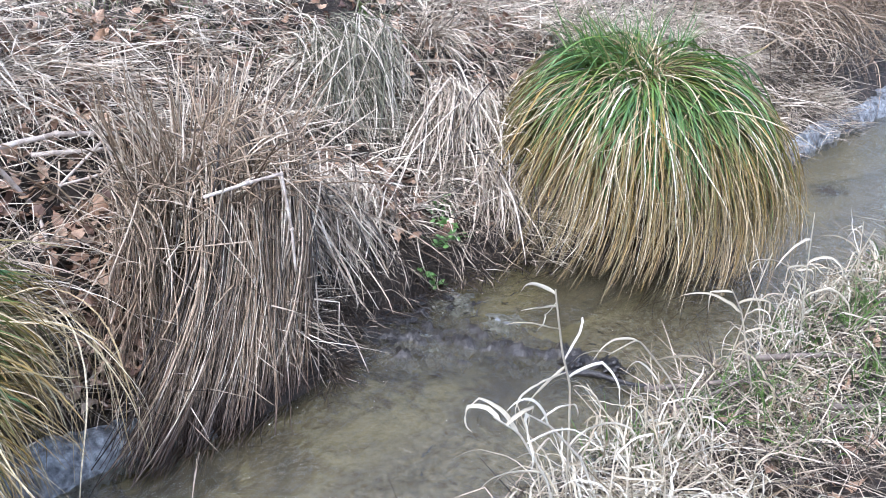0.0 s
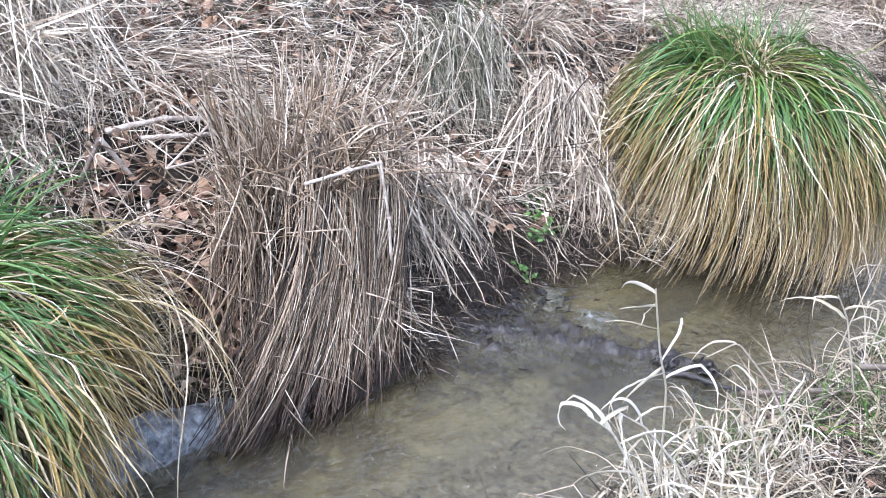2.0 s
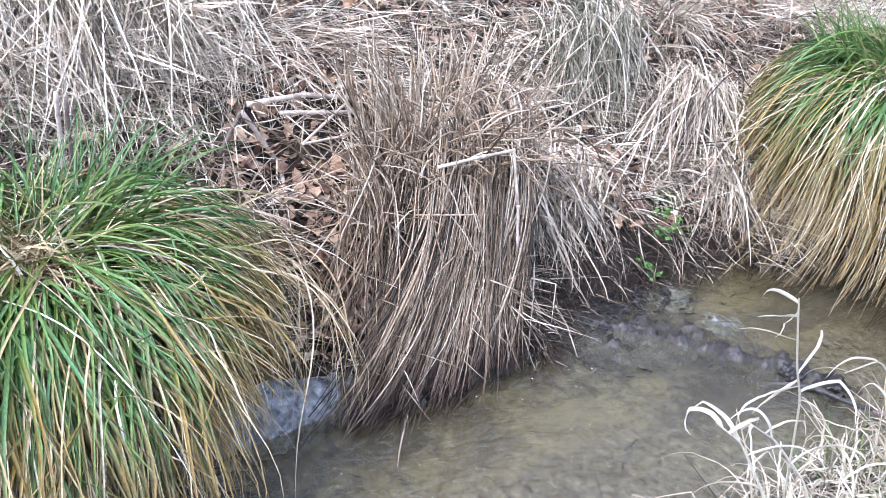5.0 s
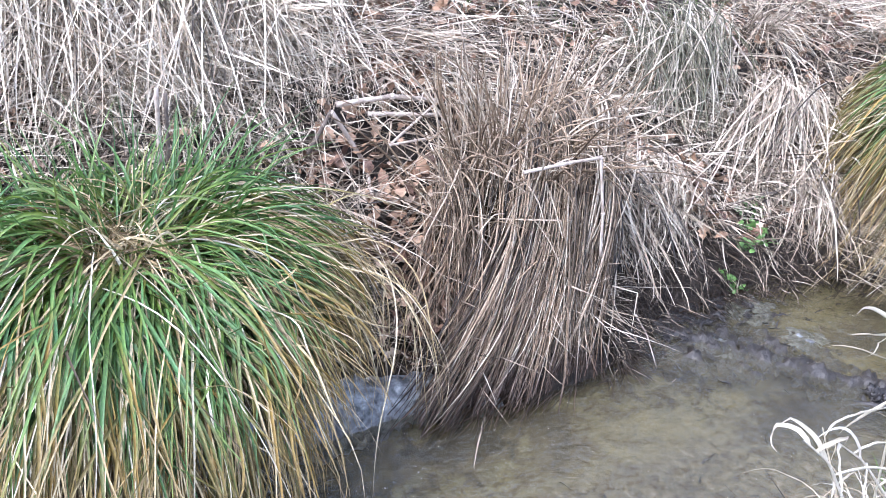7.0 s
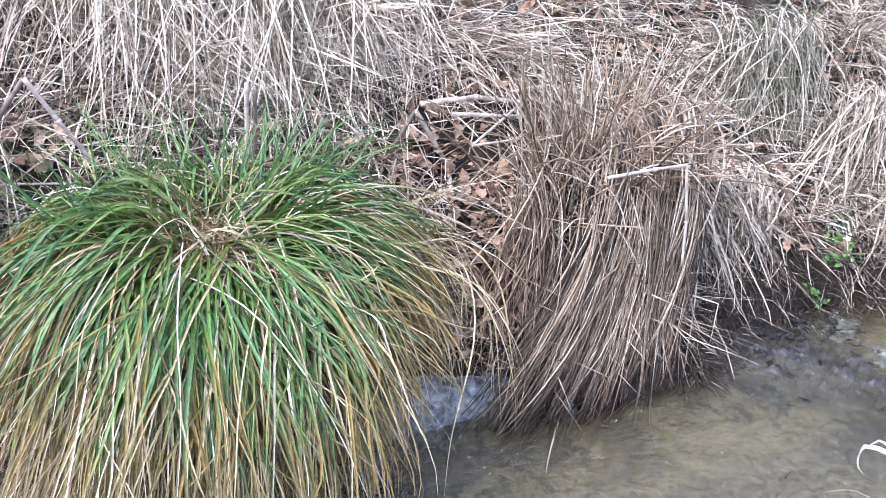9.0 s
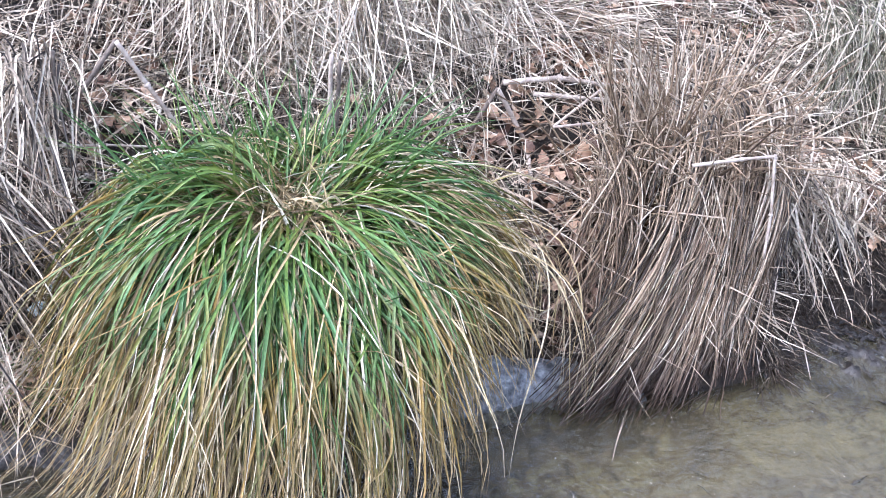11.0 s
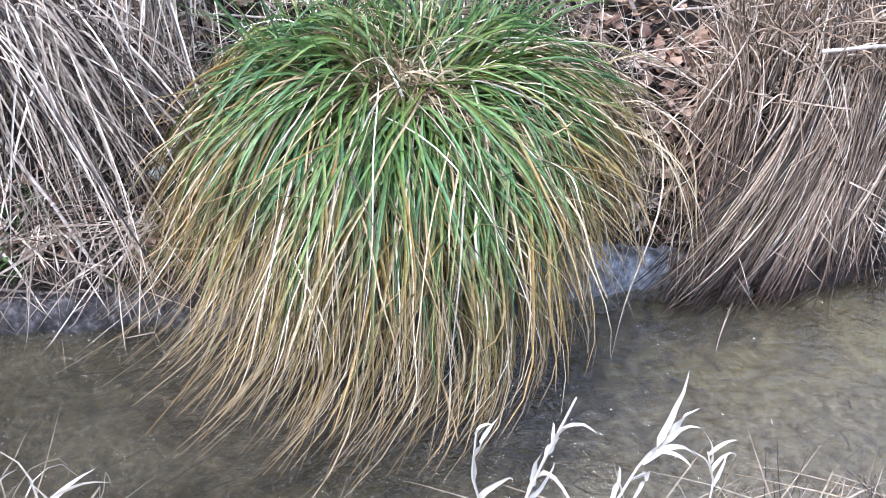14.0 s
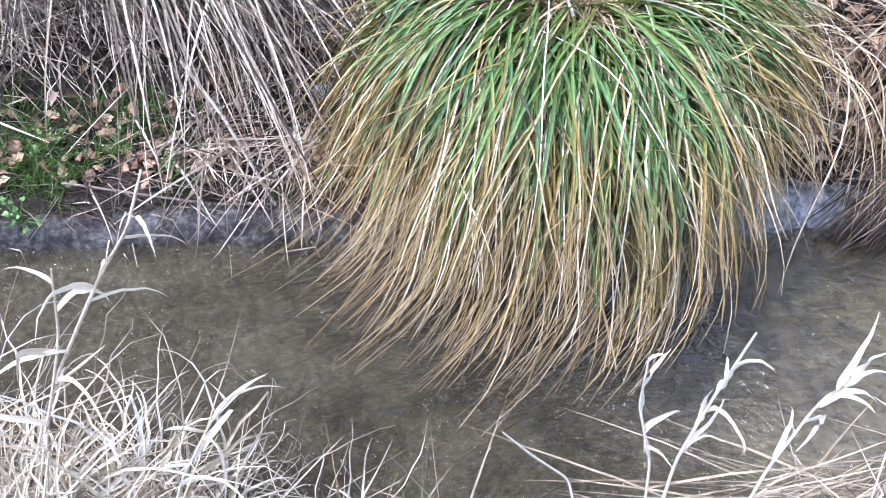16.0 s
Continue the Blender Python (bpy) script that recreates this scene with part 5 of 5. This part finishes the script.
# ---- small green plants ----
def cress(x, y, z, n, size, seed, label, small=1.0):
    """A sprig of round-leaved cress: stems with small bent leaves, each its own part."""
    r = np.random.default_rng(seed)
    t = thing("green_sprig", (x, y, z), label, "sprig", "green sprigs on the bank")
    for k in range(n):
        a, e, ln = r.uniform(0, 6.28), r.uniform(0.2, 1.3), r.uniform(0.3, 1.0) * size
        tip = np.array([math.cos(a) * math.cos(e), math.sin(a) * math.cos(e), math.sin(e)]) * ln
        tube_mesh("stem", ((0, 0, 0), tip * 0.5 + np.array([0, 0, 0.01]), tip), (0.0015, 0.0012, 0.001), CRESS, t, sides=4)
        w = r.uniform(0.008, 0.016) * small
        verts, faces = [(0, 0, 0)], []
        for j in range(10):
            b = j * 0.628
            rad = w * (1 + 0.15 * math.cos(3 * b))
            verts.append((rad * math.cos(b), 0.85 * rad * math.sin(b), 0.25 * w * math.cos(2 * b)))
        faces = [(0, 1 + j, 1 + (j + 1) % 10) for j in range(10)]
        leaf = link_mesh("leaf", verts, faces, CRESS, t)
        leaf.location = tip
        leaf.rotation_euler = (r.normal(0, 0.5), r.normal(0, 0.5), a)
    return t


cress(2.90, 2.46, 0.18, 16, 0.09, 81, "bright green cress sprig on the muddy bank", 1.0)
cress(2.84, 2.37, 0.15, 18, 0.09, 82, "bright green cress sprig on the muddy bank", 1.0)
cress(2.76, 2.30, 0.12, 18, 0.09, 87, "bright green cress sprig on the muddy bank", 1.0)
cress(2.86, 2.32, 0.12, 14, 0.08, 91, "bright green cress sprig on the muddy bank", 0.9)
cress(2.61, 2.24, 0.06, 12, 0.06, 83, "bright green cress sprig at the water's edge", 1.0)
cress(2.66, 2.22, 0.01, 12, 0.06, 88, "bright green cress sprig at the water's edge", 0.9)
cress(-0.90, 2.13, 0.05, 34, 0.08, 84, "bright green cress growing on the clay lip", 0.6)
cress(-1.00, 2.12, 0.05, 34, 0.08, 85, "bright green cress growing on the clay lip", 0.6)
cress(-0.84, 2.30, 0.15, 24, 0.07, 86, "small green herb growing among the leaves of the far bank", 0.5)
cress(-0.66, 2.29, 0.15, 24, 0.07, 89, "small green herb growing among the leaves of the far bank", 0.5)
cress(-0.53, 2.22, 0.13, 18, 0.06, 90, "small green herb growing among the leaves of the far bank", 0.5)


def fresh_grass(name, centres, per, lengths, label, seed, spread=0.04):
    r = np.random.default_rng(seed)
    c = np.repeat(np.asarray(centres, float), per, axis=0)
    n = len(c)
    x, y = c[:, 0] + r.normal(0, spread, n), c[:, 1] + r.normal(0, spread, n)
    base = np.stack([x, y, ground(x, y)], 1)
    pts = grow(base, r.uniform(0, 6.28, n), np.radians(r.uniform(40, 88, n)), np.radians(r.uniform(-30, 60, n)), r.uniform(*lengths, n), seg=6, wobble=0.03)
    tagged(blades(name, pts, r.uniform(0.003, 0.006, n), FRESH, roll=0.8, fold=0.3), label, "grass", kind="stuff")


fresh_grass("green_grass", scatter(60, 2.1, 4.4, 0.55, 1.12, 91), 18, (0.08, 0.22), "fresh green grass between dry straw on the near bank", 92)
fresh_grass("green_grass", scatter(8, -0.9, 0.0, 0.9, 1.14, 93), 7, (0.08, 0.24), "fresh green grass between dry straw on the near bank", 94)
fresh_grass("green_grass", np.concatenate([scatter(46, -1.2, -0.42, 2.2, 2.46, 95), scatter(6, -0.4, 0.0, 2.15, 2.3, 96)]), 30, (0.04, 0.10), "short green grass on the far bank above the clay", 97, 0.03)
fresh_grass("green_grass", np.concatenate([scatter(10, 2.0, 3.4, 3.3, 4.0, 98), scatter(4, 2.7, 3.1, 3.1, 3.4, 99)]), 12, (0.08, 0.2), "green grass blades among the straw of the far bank", 100)


# ---- pale reeds on the near bank ----
def reed(path, leaves, label, seed, radius=0.0034, leaf_len=(0.12, 0.26), leaf_w=(0.009, 0.016), toward=None, first=0.35, upright=0.3, rise=(58, 88), white=0.6):
    """A dead reed: jointed culm and broad bleached leaves that bend over and twist."""
    r = np.random.default_rng(seed)
    path = np.array(path, float)
    base = path[0]
    t = thing("dead_reed", base, label, "reed", "bleached reeds on the near bank")
    seg = np.linspace(0, len(path) - 1, 24)
    fine = np.stack([np.interp(seg, np.arange(len(path)), path[:, i]) for i in range(3)], 1)
    blades("culm", fine[None], np.array([radius * 2]), REED, t, base, tube=True, blunt=0.55, roll=0.1, tint=np.array([white]))
    for k in range(leaves):
        f = first + (1 - first) * (0.15 + 0.33 * (k % 3) + r.normal(0, 0.02))
        p = fine[int(min(23, f * 23))]
        az = (toward if toward is not None else r.uniform(0, 6.28)) + r.normal(0, 0.8)
        pts = grow(p[None], np.array([az]), np.radians(r.uniform(*rise, 1)), np.radians(r.uniform(40, 75, 1) if r.random() < upright else r.uniform(-120, -20, 1)), r.uniform(*leaf_len, 1), seg=12,
                   power=r.uniform(0.9, 2.4), curl=r.normal(0, 0.7), wobble=0.13, kink=0.45)
        blades("leaf", pts, r.uniform(*leaf_w, 1), REED, t, base, roll=0.9, fold=0.4, tint=np.clip(r.normal(white, 0.25, 1), 0, 1))
    return t




def plume(path, leaves, label, seed, radius=0.0036, white=0.9, right=0.0):
    """A dead reed with its leaves named one by one: place on the culm, side, first and last elevation, length, width."""
    r = np.random.default_rng(seed)
    path = np.array(path, float)
    base = path[0]
    t = thing("dead_reed", base, label, "reed", "bleached reeds on the near bank")
    at = np.linspace(0, len(path) - 1, 30)
    fine = np.stack([np.interp(at, np.arange(len(path)), path[:, i]) for i in range(3)], 1)
    fine[1:-1] = (fine[:-2] + fine[1:-1] + fine[2:]) / 3
    blades("culm", fine[None], np.array([radius * 1.5]), REED, t, base, tube=True, blunt=0.6, roll=0.1, tint=np.array([white]))
    for f, side, e0, e1, length, width in leaves:
        az = right + (0.0 if side > 0 else math.pi) + r.normal(0, 0.6)
        width = width if right else 1.15 * width
        e0, e1, length = e0 + r.normal(10, 8), e1 + r.normal(10, 22), length * r.uniform(0.6, 1.05)
        pts = grow(fine[int(f * 29)][None], np.array([az]), np.radians([e0]), np.radians([e1]), np.array([length]), seg=14, power=r.uniform(0.9, 2.4), curl=r.normal(0, 0.6), wobble=0.08, kink=0.2)
        blades("leaf", pts, np.array([width]), REED, t, base, roll=1.0, fold=0.4, tint=np.clip(r.normal(white, 0.12, 1), 0, 1))
    return t


ACROSS = -0.70
plume(((1.80, 0.98, 0.16), (1.745, 0.99, 0.46), (1.72, 1.0, 0.62), (1.66, 1.0, 0.73), (1.615, 1.0, 0.84), (1.59, 1.0, 0.905)),
      ((0.97, -1, 25, -25, 0.13, 0.008), (0.88, -1, 5, -20, 0.11, 0.009), (0.75, -1, -15, -40, 0.15, 0.007), (0.9, -1, -60, -20, 0.08, 0.004), (0.56, 1, 35, -75, 0.26, 0.010), (0.54, -1, -50, -85, 0.16, 0.009), (0.5, -1, -40, -95, 0.22, 0.008), (0.45, 1, 40, -60, 0.2, 0.009)),
      "tall bleached dead reed with drooping leaves over the brook", 111, 0.0042, 0.75, ACROSS)
plume(((1.70, 0.92, 0.18), (1.62, 0.95, 0.44), (1.52, 0.98, 0.60), (1.45, 1.0, 0.66)), ((0.95, -1, 30, -110, 0.24, 0.010), (0.7, -1, 50, -80, 0.26, 0.011), (0.6, 1, 40, -60, 0.2, 0.010), (0.85, 1, 20, -90, 0.2, 0.009), (0.4, -1, 20, -70, 0.2, 0.009)),
      "white dead reed arching over the brook with curled leaves", 112, 0.0042, 0.95, ACROSS)
plume(((1.86, 0.90, 0.18), (1.76, 0.95, 0.42), (1.64, 0.98, 0.56), (1.56, 1.0, 0.62)), ((0.97, -1, 10, -120, 0.2, 0.010), (0.7, -1, 60, -60, 0.24, 0.010), (0.5, 1, 60, -40, 0.22, 0.011), (0.8, 1, 35, -100, 0.22, 0.009)),
      "white dead reed arching over the brook with curled leaves", 113, 0.004, 0.95, ACROSS)
plume(((2.30, 0.86, 0.2), (2.12, 0.96, 0.5), (1.99, 1.0, 0.64), (1.90, 1.02, 0.62)), ((0.97, -1, -20, -70, 0.12, 0.007), (0.7, -1, 20, -50, 0.2, 0.008), (0.5, 1, 40, -60, 0.25, 0.009)),
      "pale dead reed bent over the brook", 114, 0.0038, 0.7, ACROSS)
plume(((3.05, 0.95, 0.2), (2.98, 0.98, 0.5), (2.94, 1.0, 0.73)), ((0.8, -1, 40, -90, 0.2, 0.009), (0.65, 1, 50, -80, 0.24, 0.009), (0.5, -1, 30, -90, 0.26, 0.010), (0.4, 1, 40, -70, 0.28, 0.010), (0.6, -1, 10, -60, 0.2, 0.008)),
      "tall pale reed with hanging leaves on the near bank", 115, 0.004, 0.75, ACROSS)
plume(((2.70, 0.94, 0.2), (2.56, 0.99, 0.52), (2.47, 1.0, 0.62)), ((0.95, -1, -10, -80, 0.14, 0.008), (0.7, 1, 40, -90, 0.24, 0.009), (0.55, -1, 30, -70, 0.22, 0.009), (0.4, 1, 30, -60, 0.24, 0.009)),
      "pale dead reed bent over the brook", 116, 0.0038, 0.7, ACROSS)
# white reeds at the near edge below the tussock
plume(((0.42, 1.10, 0.10), (0.41, 1.13, 0.30), (0.36, 1.13, 0.47), (0.355, 1.13, 0.58)), ((0.97, 1, 60, 10, 0.05, 0.008), (0.8, 1, 70, 40, 0.09, 0.010), (0.65, -1, 75, 50, 0.11, 0.009), (0.55, 1, 70, -60, 0.13, 0.010), (0.45, -1, 60, -30, 0.10, 0.008), (0.4, 1, 75, 60, 0.16, 0.011)),
      "white dead reed with curled leaves at the brook", 117, 0.0036, 1.0)
plume(((0.44, 1.10, 0.12), (0.455, 1.13, 0.30), (0.485, 1.13, 0.48), (0.515, 1.13, 0.625)), ((0.78, 1, 70, -75, 0.15, 0.012), (0.7, 1, 60, -20, 0.12, 0.012), (0.6, 1, 55, -95, 0.15, 0.009), (0.55, -1, 80, 60, 0.13, 0.011), (0.45, 1, 45, -40, 0.14, 0.010), (0.35, 1, 60, -10, 0.10, 0.010)),
      "white dead reed with a broken tip and curled leaves", 118, 0.0044, 1.0)
plume(((0.56, 1.06, 0.14), (0.61, 1.10, 0.30), (0.67, 1.13, 0.43), (0.72, 1.13, 0.50)), ((0.97, 1, 62, 48, 0.14, 0.014), (0.9, 1, 55, 20, 0.12, 0.011), (0.85, 1, 35, 5, 0.13, 0.010), (0.8, 1, 66, 50, 0.16, 0.012), (0.7, 1, 20, -75, 0.20, 0.013), (0.6, 1, 10, -60, 0.14, 0.010), (0.55, -1, 80, -60, 0.10, 0.008), (0.4, 1, 50, -20, 0.12, 0.009)),
      "white dead reed with a plume of broad leaves", 119, 0.004, 1.0)
plume(((0.30, 1.08, 0.14), (0.27, 1.13, 0.27), (0.20, 1.13, 0.345), (0.142, 1.13, 0.418)), (), "thin bare white reed stem leaning over the water", 120, 0.0034, 1.0)
plume(((0.82, 1.06, 0.14), (0.83, 1.12, 0.36), (0.80, 1.13, 0.44)), ((0.95, 1, 60, -50, 0.08, 0.008), (0.8, -1, 60, 20, 0.08, 0.007), (0.7, 1, 50, -80, 0.12, 0.008), (0.6, -1, 70, 10, 0.10, 0.008), (0.5, 1, 60, 30, 0.1, 0.008)),
      "small white dead reed with curled leaves", 121, 0.003, 0.95)
# reeds over the lower end of the near edge
plume(((-0.66, 1.10, 0.12), (-0.56, 1.2, 0.50), (-0.44, 1.2, 0.74), (-0.385, 1.2, 0.83), (-0.352, 1.2, 0.924)), ((0.8, 1, 35, -80, 0.17, 0.008), (0.72, 1, 15, -70, 0.15, 0.008), (0.6, 1, 50, -85, 0.20, 0.009), (0.5, -1, 40, -60, 0.16, 0.009), (0.45, 1, 20, -70, 0.16, 0.008), (0.35, -1, 30, -80, 0.2, 0.010), (0.3, 1, 40, -60, 0.2, 0.009)),
      "tall bleached reed stem leaning over the brook", 122, 0.0042, 0.75)
plume(((-0.62, 1.06, 0.12), (-0.58, 1.18, 0.42), (-0.52, 1.2, 0.62), (-0.50, 1.2, 0.76)), ((0.95, -1, 20, -60, 0.12, 0.008), (0.8, 1, 40, -60, 0.14, 0.009), (0.65, -1, 30, -50, 0.16, 0.010), (0.5, 1, 20, -60, 0.18, 0.010), (0.4, -1, 30, -80, 0.2, 0.010)),
      "pale dead reed with ragged leaves", 123, 0.0038, 0.75)
plume(((-0.42, 1.02, 0.14), (-0.39, 1.15, 0.30), (-0.33, 1.2, 0.40), (-0.285, 1.2, 0.47)), ((0.97, 1, 30, -30, 0.10, 0.007), (0.9, -1, 80, 10, 0.08, 0.007), (0.75, 1, 30, -20, 0.14, 0.012), (0.65, -1, 20, -60, 0.10, 0.011), (0.6, 1, 40, -50, 0.16, 0.010), (0.5, 1, 10, -20, 0.15, 0.012), (0.45, -1, 30, -70, 0.12, 0.010), (0.35, 1, 25, -40, 0.18, 0.011), (0.3, -1, 40, -60, 0.16, 0.010)),
      "white dead reed with ragged broad leaves", 124, 0.0036, 0.9)
for k in range(40):
    rr = np.random.default_rng(130 + k)
    if k < 20:
        x, y, h = rr.uniform(1.7, 2.35), rr.uniform(0.8, 1.1), rr.uniform(0.14, 0.32)
    elif k < 28:
        x, y, h = rr.uniform(2.8, 3.7), rr.uniform(0.9, 1.1), rr.uniform(0.25, 0.5)
    else:
        x, y, h = rr.uniform(-1.0, -0.5), rr.uniform(0.92, 1.12), rr.uniform(0.14, 0.34)
    z = float(ground(x, y))
    dx, dy = rr.normal(0, 0.10), rr.normal(0.06, 0.06)
    reed(((x, y, z - 0.01), (x + 0.4 * dx, y + 0.4 * dy, z + 0.55 * h), (x + dx, y + dy, z + h)), int(rr.integers(5, 10)), "bleached dead reed with curled broad leaves", 170 + k,
         radius=0.0028, leaf_len=(0.06, 0.20), leaf_w=(0.003, 0.0075), first=0.15, upright=0.2, rise=(10, 80))


# ---- fallen oak leaves ----
def oak_leaf_mesh(seed):
    """A lobed oak leaf about 9 cm long, bent and curled as it dried."""
    r = np.random.default_rng(seed)
    rows, length, wide = 23, 0.085, 0.024
    bend, cup, twist = r.normal(0, 1.3), r.normal(0.25, 0.4), r.normal(0, 0.5)
    verts, faces = [], []
    for i in range(rows):
        s = i / (rows - 1)
        lobes = 1 + 0.22 * math.cos(2 * math.pi * (3.6 * s + 0.1)) + 0.04 * r.normal()
        w = wide * (math.sin(math.pi * min(1, s * 0.97 + 0.03)) ** 0.7 * (0.55 + 0.65 * s) * lobes) + 0.0012
        mid = np.array([length * (s - 0.5), 0, bend * length * (s - 0.5) ** 2])
        for q in (-1, -0.5, 0, 0.5, 1):
            a = twist * (s - 0.5) * q
            verts.append(mid + np.array([0.010 * abs(q), q * w, cup * w * q * q + a * w + r.normal(0, 0.0012)]))
    for i in range(rows - 1):
        for j in range(4):
            a = i * 5 + j
            faces.append((a, a + 5, a + 6, a + 1))
    return verts, faces


LEAF_SHAPES = []
for k in range(9):
    v, f = oak_leaf_mesh(300 + k)
    me = bpy.data.meshes.new("oak_leaf")
    me.from_pydata([tuple(p) for p in v], [], f)
    me.polygons.foreach_set("use_smooth", [True] * len(me.polygons))
    me.materials.append(OAK)
    LEAF_SHAPES.append((me, np.array(v), np.array(f)))


def leaf_spots(r, n):
    """Where leaves have gathered: drifts on the far bank and single leaves between."""
    drifts = ((2.56, 2.56, 0.09), (2.69, 2.57, 0.10), (2.08, 3.35, 0.12), (2.85, 3.40, 0.12), (1.62, 3.03, 0.10), (1.72, 3.06, 0.09), (1.48, 2.62, 0.07), (1.40, 2.47, 0.06), (4.01, 3.15, 0.1), (3.65, 3.14, 0.12), (3.52, 2.62, 0.12), (1.59, 3.3, 0.1),
              (0.25, 3.25, 0.12), (0.07, 3.0, 0.12), (1.31, 2.77, 0.08), (1.46, 3.33, 0.1), (2.15, 3.41, 0.12), (1.31, 2.24, 0.05), (-0.12, 2.6, 0.10), (-0.15, 2.92, 0.1), (-0.83, 2.28, 0.14), (-0.5, 2.22, 0.1), (-0.17, 2.16, 0.05), (-0.65, 2.24, 0.1))
    out = []
    while len(out) < n:
        if r.random() < 0.52:
            x, y, s = drifts[r.integers(len(drifts))]
            p = (x + r.normal(0, 1.4 * s), y + r.normal(0, s))
        else:
            p = (r.uniform(-1.6, 4.5), r.uniform(2.2, 4.0))
        if p[1] > 2.12 + float(bay(p[0])):
            out.append(p)
    return out


def oak_leaves():
    r = np.random.default_rng(320)
    spots = leaf_spots(r, 250) + [(r.uniform(2.2, 4.0), r.uniform(0.5, 1.0)) for _ in range(12)]
    spots[:9] = [(1.47, 2.42), (1.39, 2.34), (2.60, 2.55), (2.66, 2.60), (-0.20, 2.20), (-0.17, 2.15), (4.01, 3.15), (2.53, 2.60), (2.70, 2.56)]
    for k, (x, y) in enumerate(spots):
        ob = new("oak_leaf", LEAF_SHAPES[k % 9][0])
        z = float(ground(x, y))
        slope = math.atan(float(ground(x, y + 0.05)) - z) / 1.0 * 8
        ob.location = (x, y, z + (r.uniform(0.045, 0.10 if x > 0 else 0.06) if y > 1.5 else 0.03))
        ob.rotation_euler = (min(0.6, slope) + r.normal(0, 0.35), r.normal(0, 0.35), r.uniform(0, 6.28))
        s = r.uniform(0.5, 0.9) * (1.0 if x > 0 else 0.75)
        ob.scale = (s, s, s)
        tagged(ob, "dry brown fallen oak leaf lying on the straw" if y > 1.5 else "dry brown fallen oak leaf on the near bank", "leaf", "fallen oak leaves")
    verts, faces, total = [], [], 0
    for x, y in leaf_spots(r, 2600) + [(r.uniform(1.9, 4.2), r.uniform(0.4, 1.08)) for _ in range(220)] + [(r.uniform(-1.25, -0.4), r.uniform(2.2, 2.5)) for _ in range(16)]:
        _, v, f = LEAF_SHAPES[r.integers(9)]
        m = np.array(Euler((0.45 + r.normal(0, 0.4), r.normal(0, 0.4), r.uniform(0, 6.28))).to_matrix()) * r.uniform(0.45, 0.9) * (1.0 if x > 0 else 0.75)
        verts.append(v @ m.T + np.array([x, y, float(ground(x, y)) + (r.uniform(0.01, 0.09 if x > 0 else 0.04) if y > 1.5 else 0.015)]))
        faces.append(f + total)
        total += len(v)
    ob = link_mesh("leaf_litter", np.concatenate(verts).tolist(), np.concatenate(faces).tolist(), OAK)
    tagged(ob, "drifts of brown oak leaves under the straw", "leaf litter", kind="stuff")


oak_leaves()

chip = lump("stone", (0.024, 0.016, 0.02), CHIP, None, 9, 0.4)
chip.location = (-0.13, 2.40, float(ground(-0.13, 2.40)) + 0.045)
tagged(chip, "small pale blue stone on the straw", "stone")
chip = lump("stone", (0.018, 0.013, 0.014), CHIP, None, 12, 0.4)
chip.location = (-0.09, 2.43, float(ground(-0.09, 2.43)) + 0.06)
tagged(chip, "small pale blue stone on the straw", "stone")


# ---- bare oaks beyond the far bank, which the brook mirrors ----
def bare_tree(x, y, height, seed):
    r = np.random.default_rng(seed)
    z = float(ground(x, y))
    o = np.array([x, y, z])
    t = thing("oak_tree", o, "bare winter oak on the land beyond the far bank", "tree", "bare oaks behind the brook")
    trunk = grow(o[None] - np.array([[0, 0, 0.1]]), r.uniform(0, 6.28, 1), np.radians([86.0]), np.radians([80.0]), np.array([height * 0.85]), seg=12, wobble=0.05)
    blades("trunk", trunk, np.array([height * 0.045]), BARK, t, o, tube=True, blunt=0.2, roll=0.0)
    lines, count, size, width = trunk, 15, height * 0.45, height * 0.016
    for level in range(3):
        m = len(lines) * count
        pick = np.repeat(np.arange(len(lines)), count)
        at = r.integers(3 if level == 0 else 2, lines.shape[1], m)
        base = lines[pick, at]
        heading = lines[pick, at] - lines[pick, at - 1]
        az = np.arctan2(heading[:, 1], heading[:, 0]) + r.normal(0, 1.1 if level else 3.0, m)
        grown = grow(base, az, np.radians(r.uniform(5, 60, m)), np.radians(r.uniform(10, 75, m)), size * r.uniform(0.5, 1.0, m), seg=6, wobble=0.14)
        blades(("limbs", "branches", "twigs")[level], grown, width * r.uniform(0.6, 1.2, m), BARK, t, o, tube=True, blunt=0.15, roll=0.0)
        lines, count, size, width = grown, (9, 6, 0)[level], size * 0.45, width * 0.4


for k, (x, y, h) in enumerate(((-6.5, 12.0, 9.0), (-2.2, 13.5, 10.0), (2.5, 15.0, 11.0), (8.0, 14.0, 10.0), (-12.0, 9.5, 9.0), (14.0, 13.0, 10.0))):
    bare_tree(x, y, h, 400 + k)
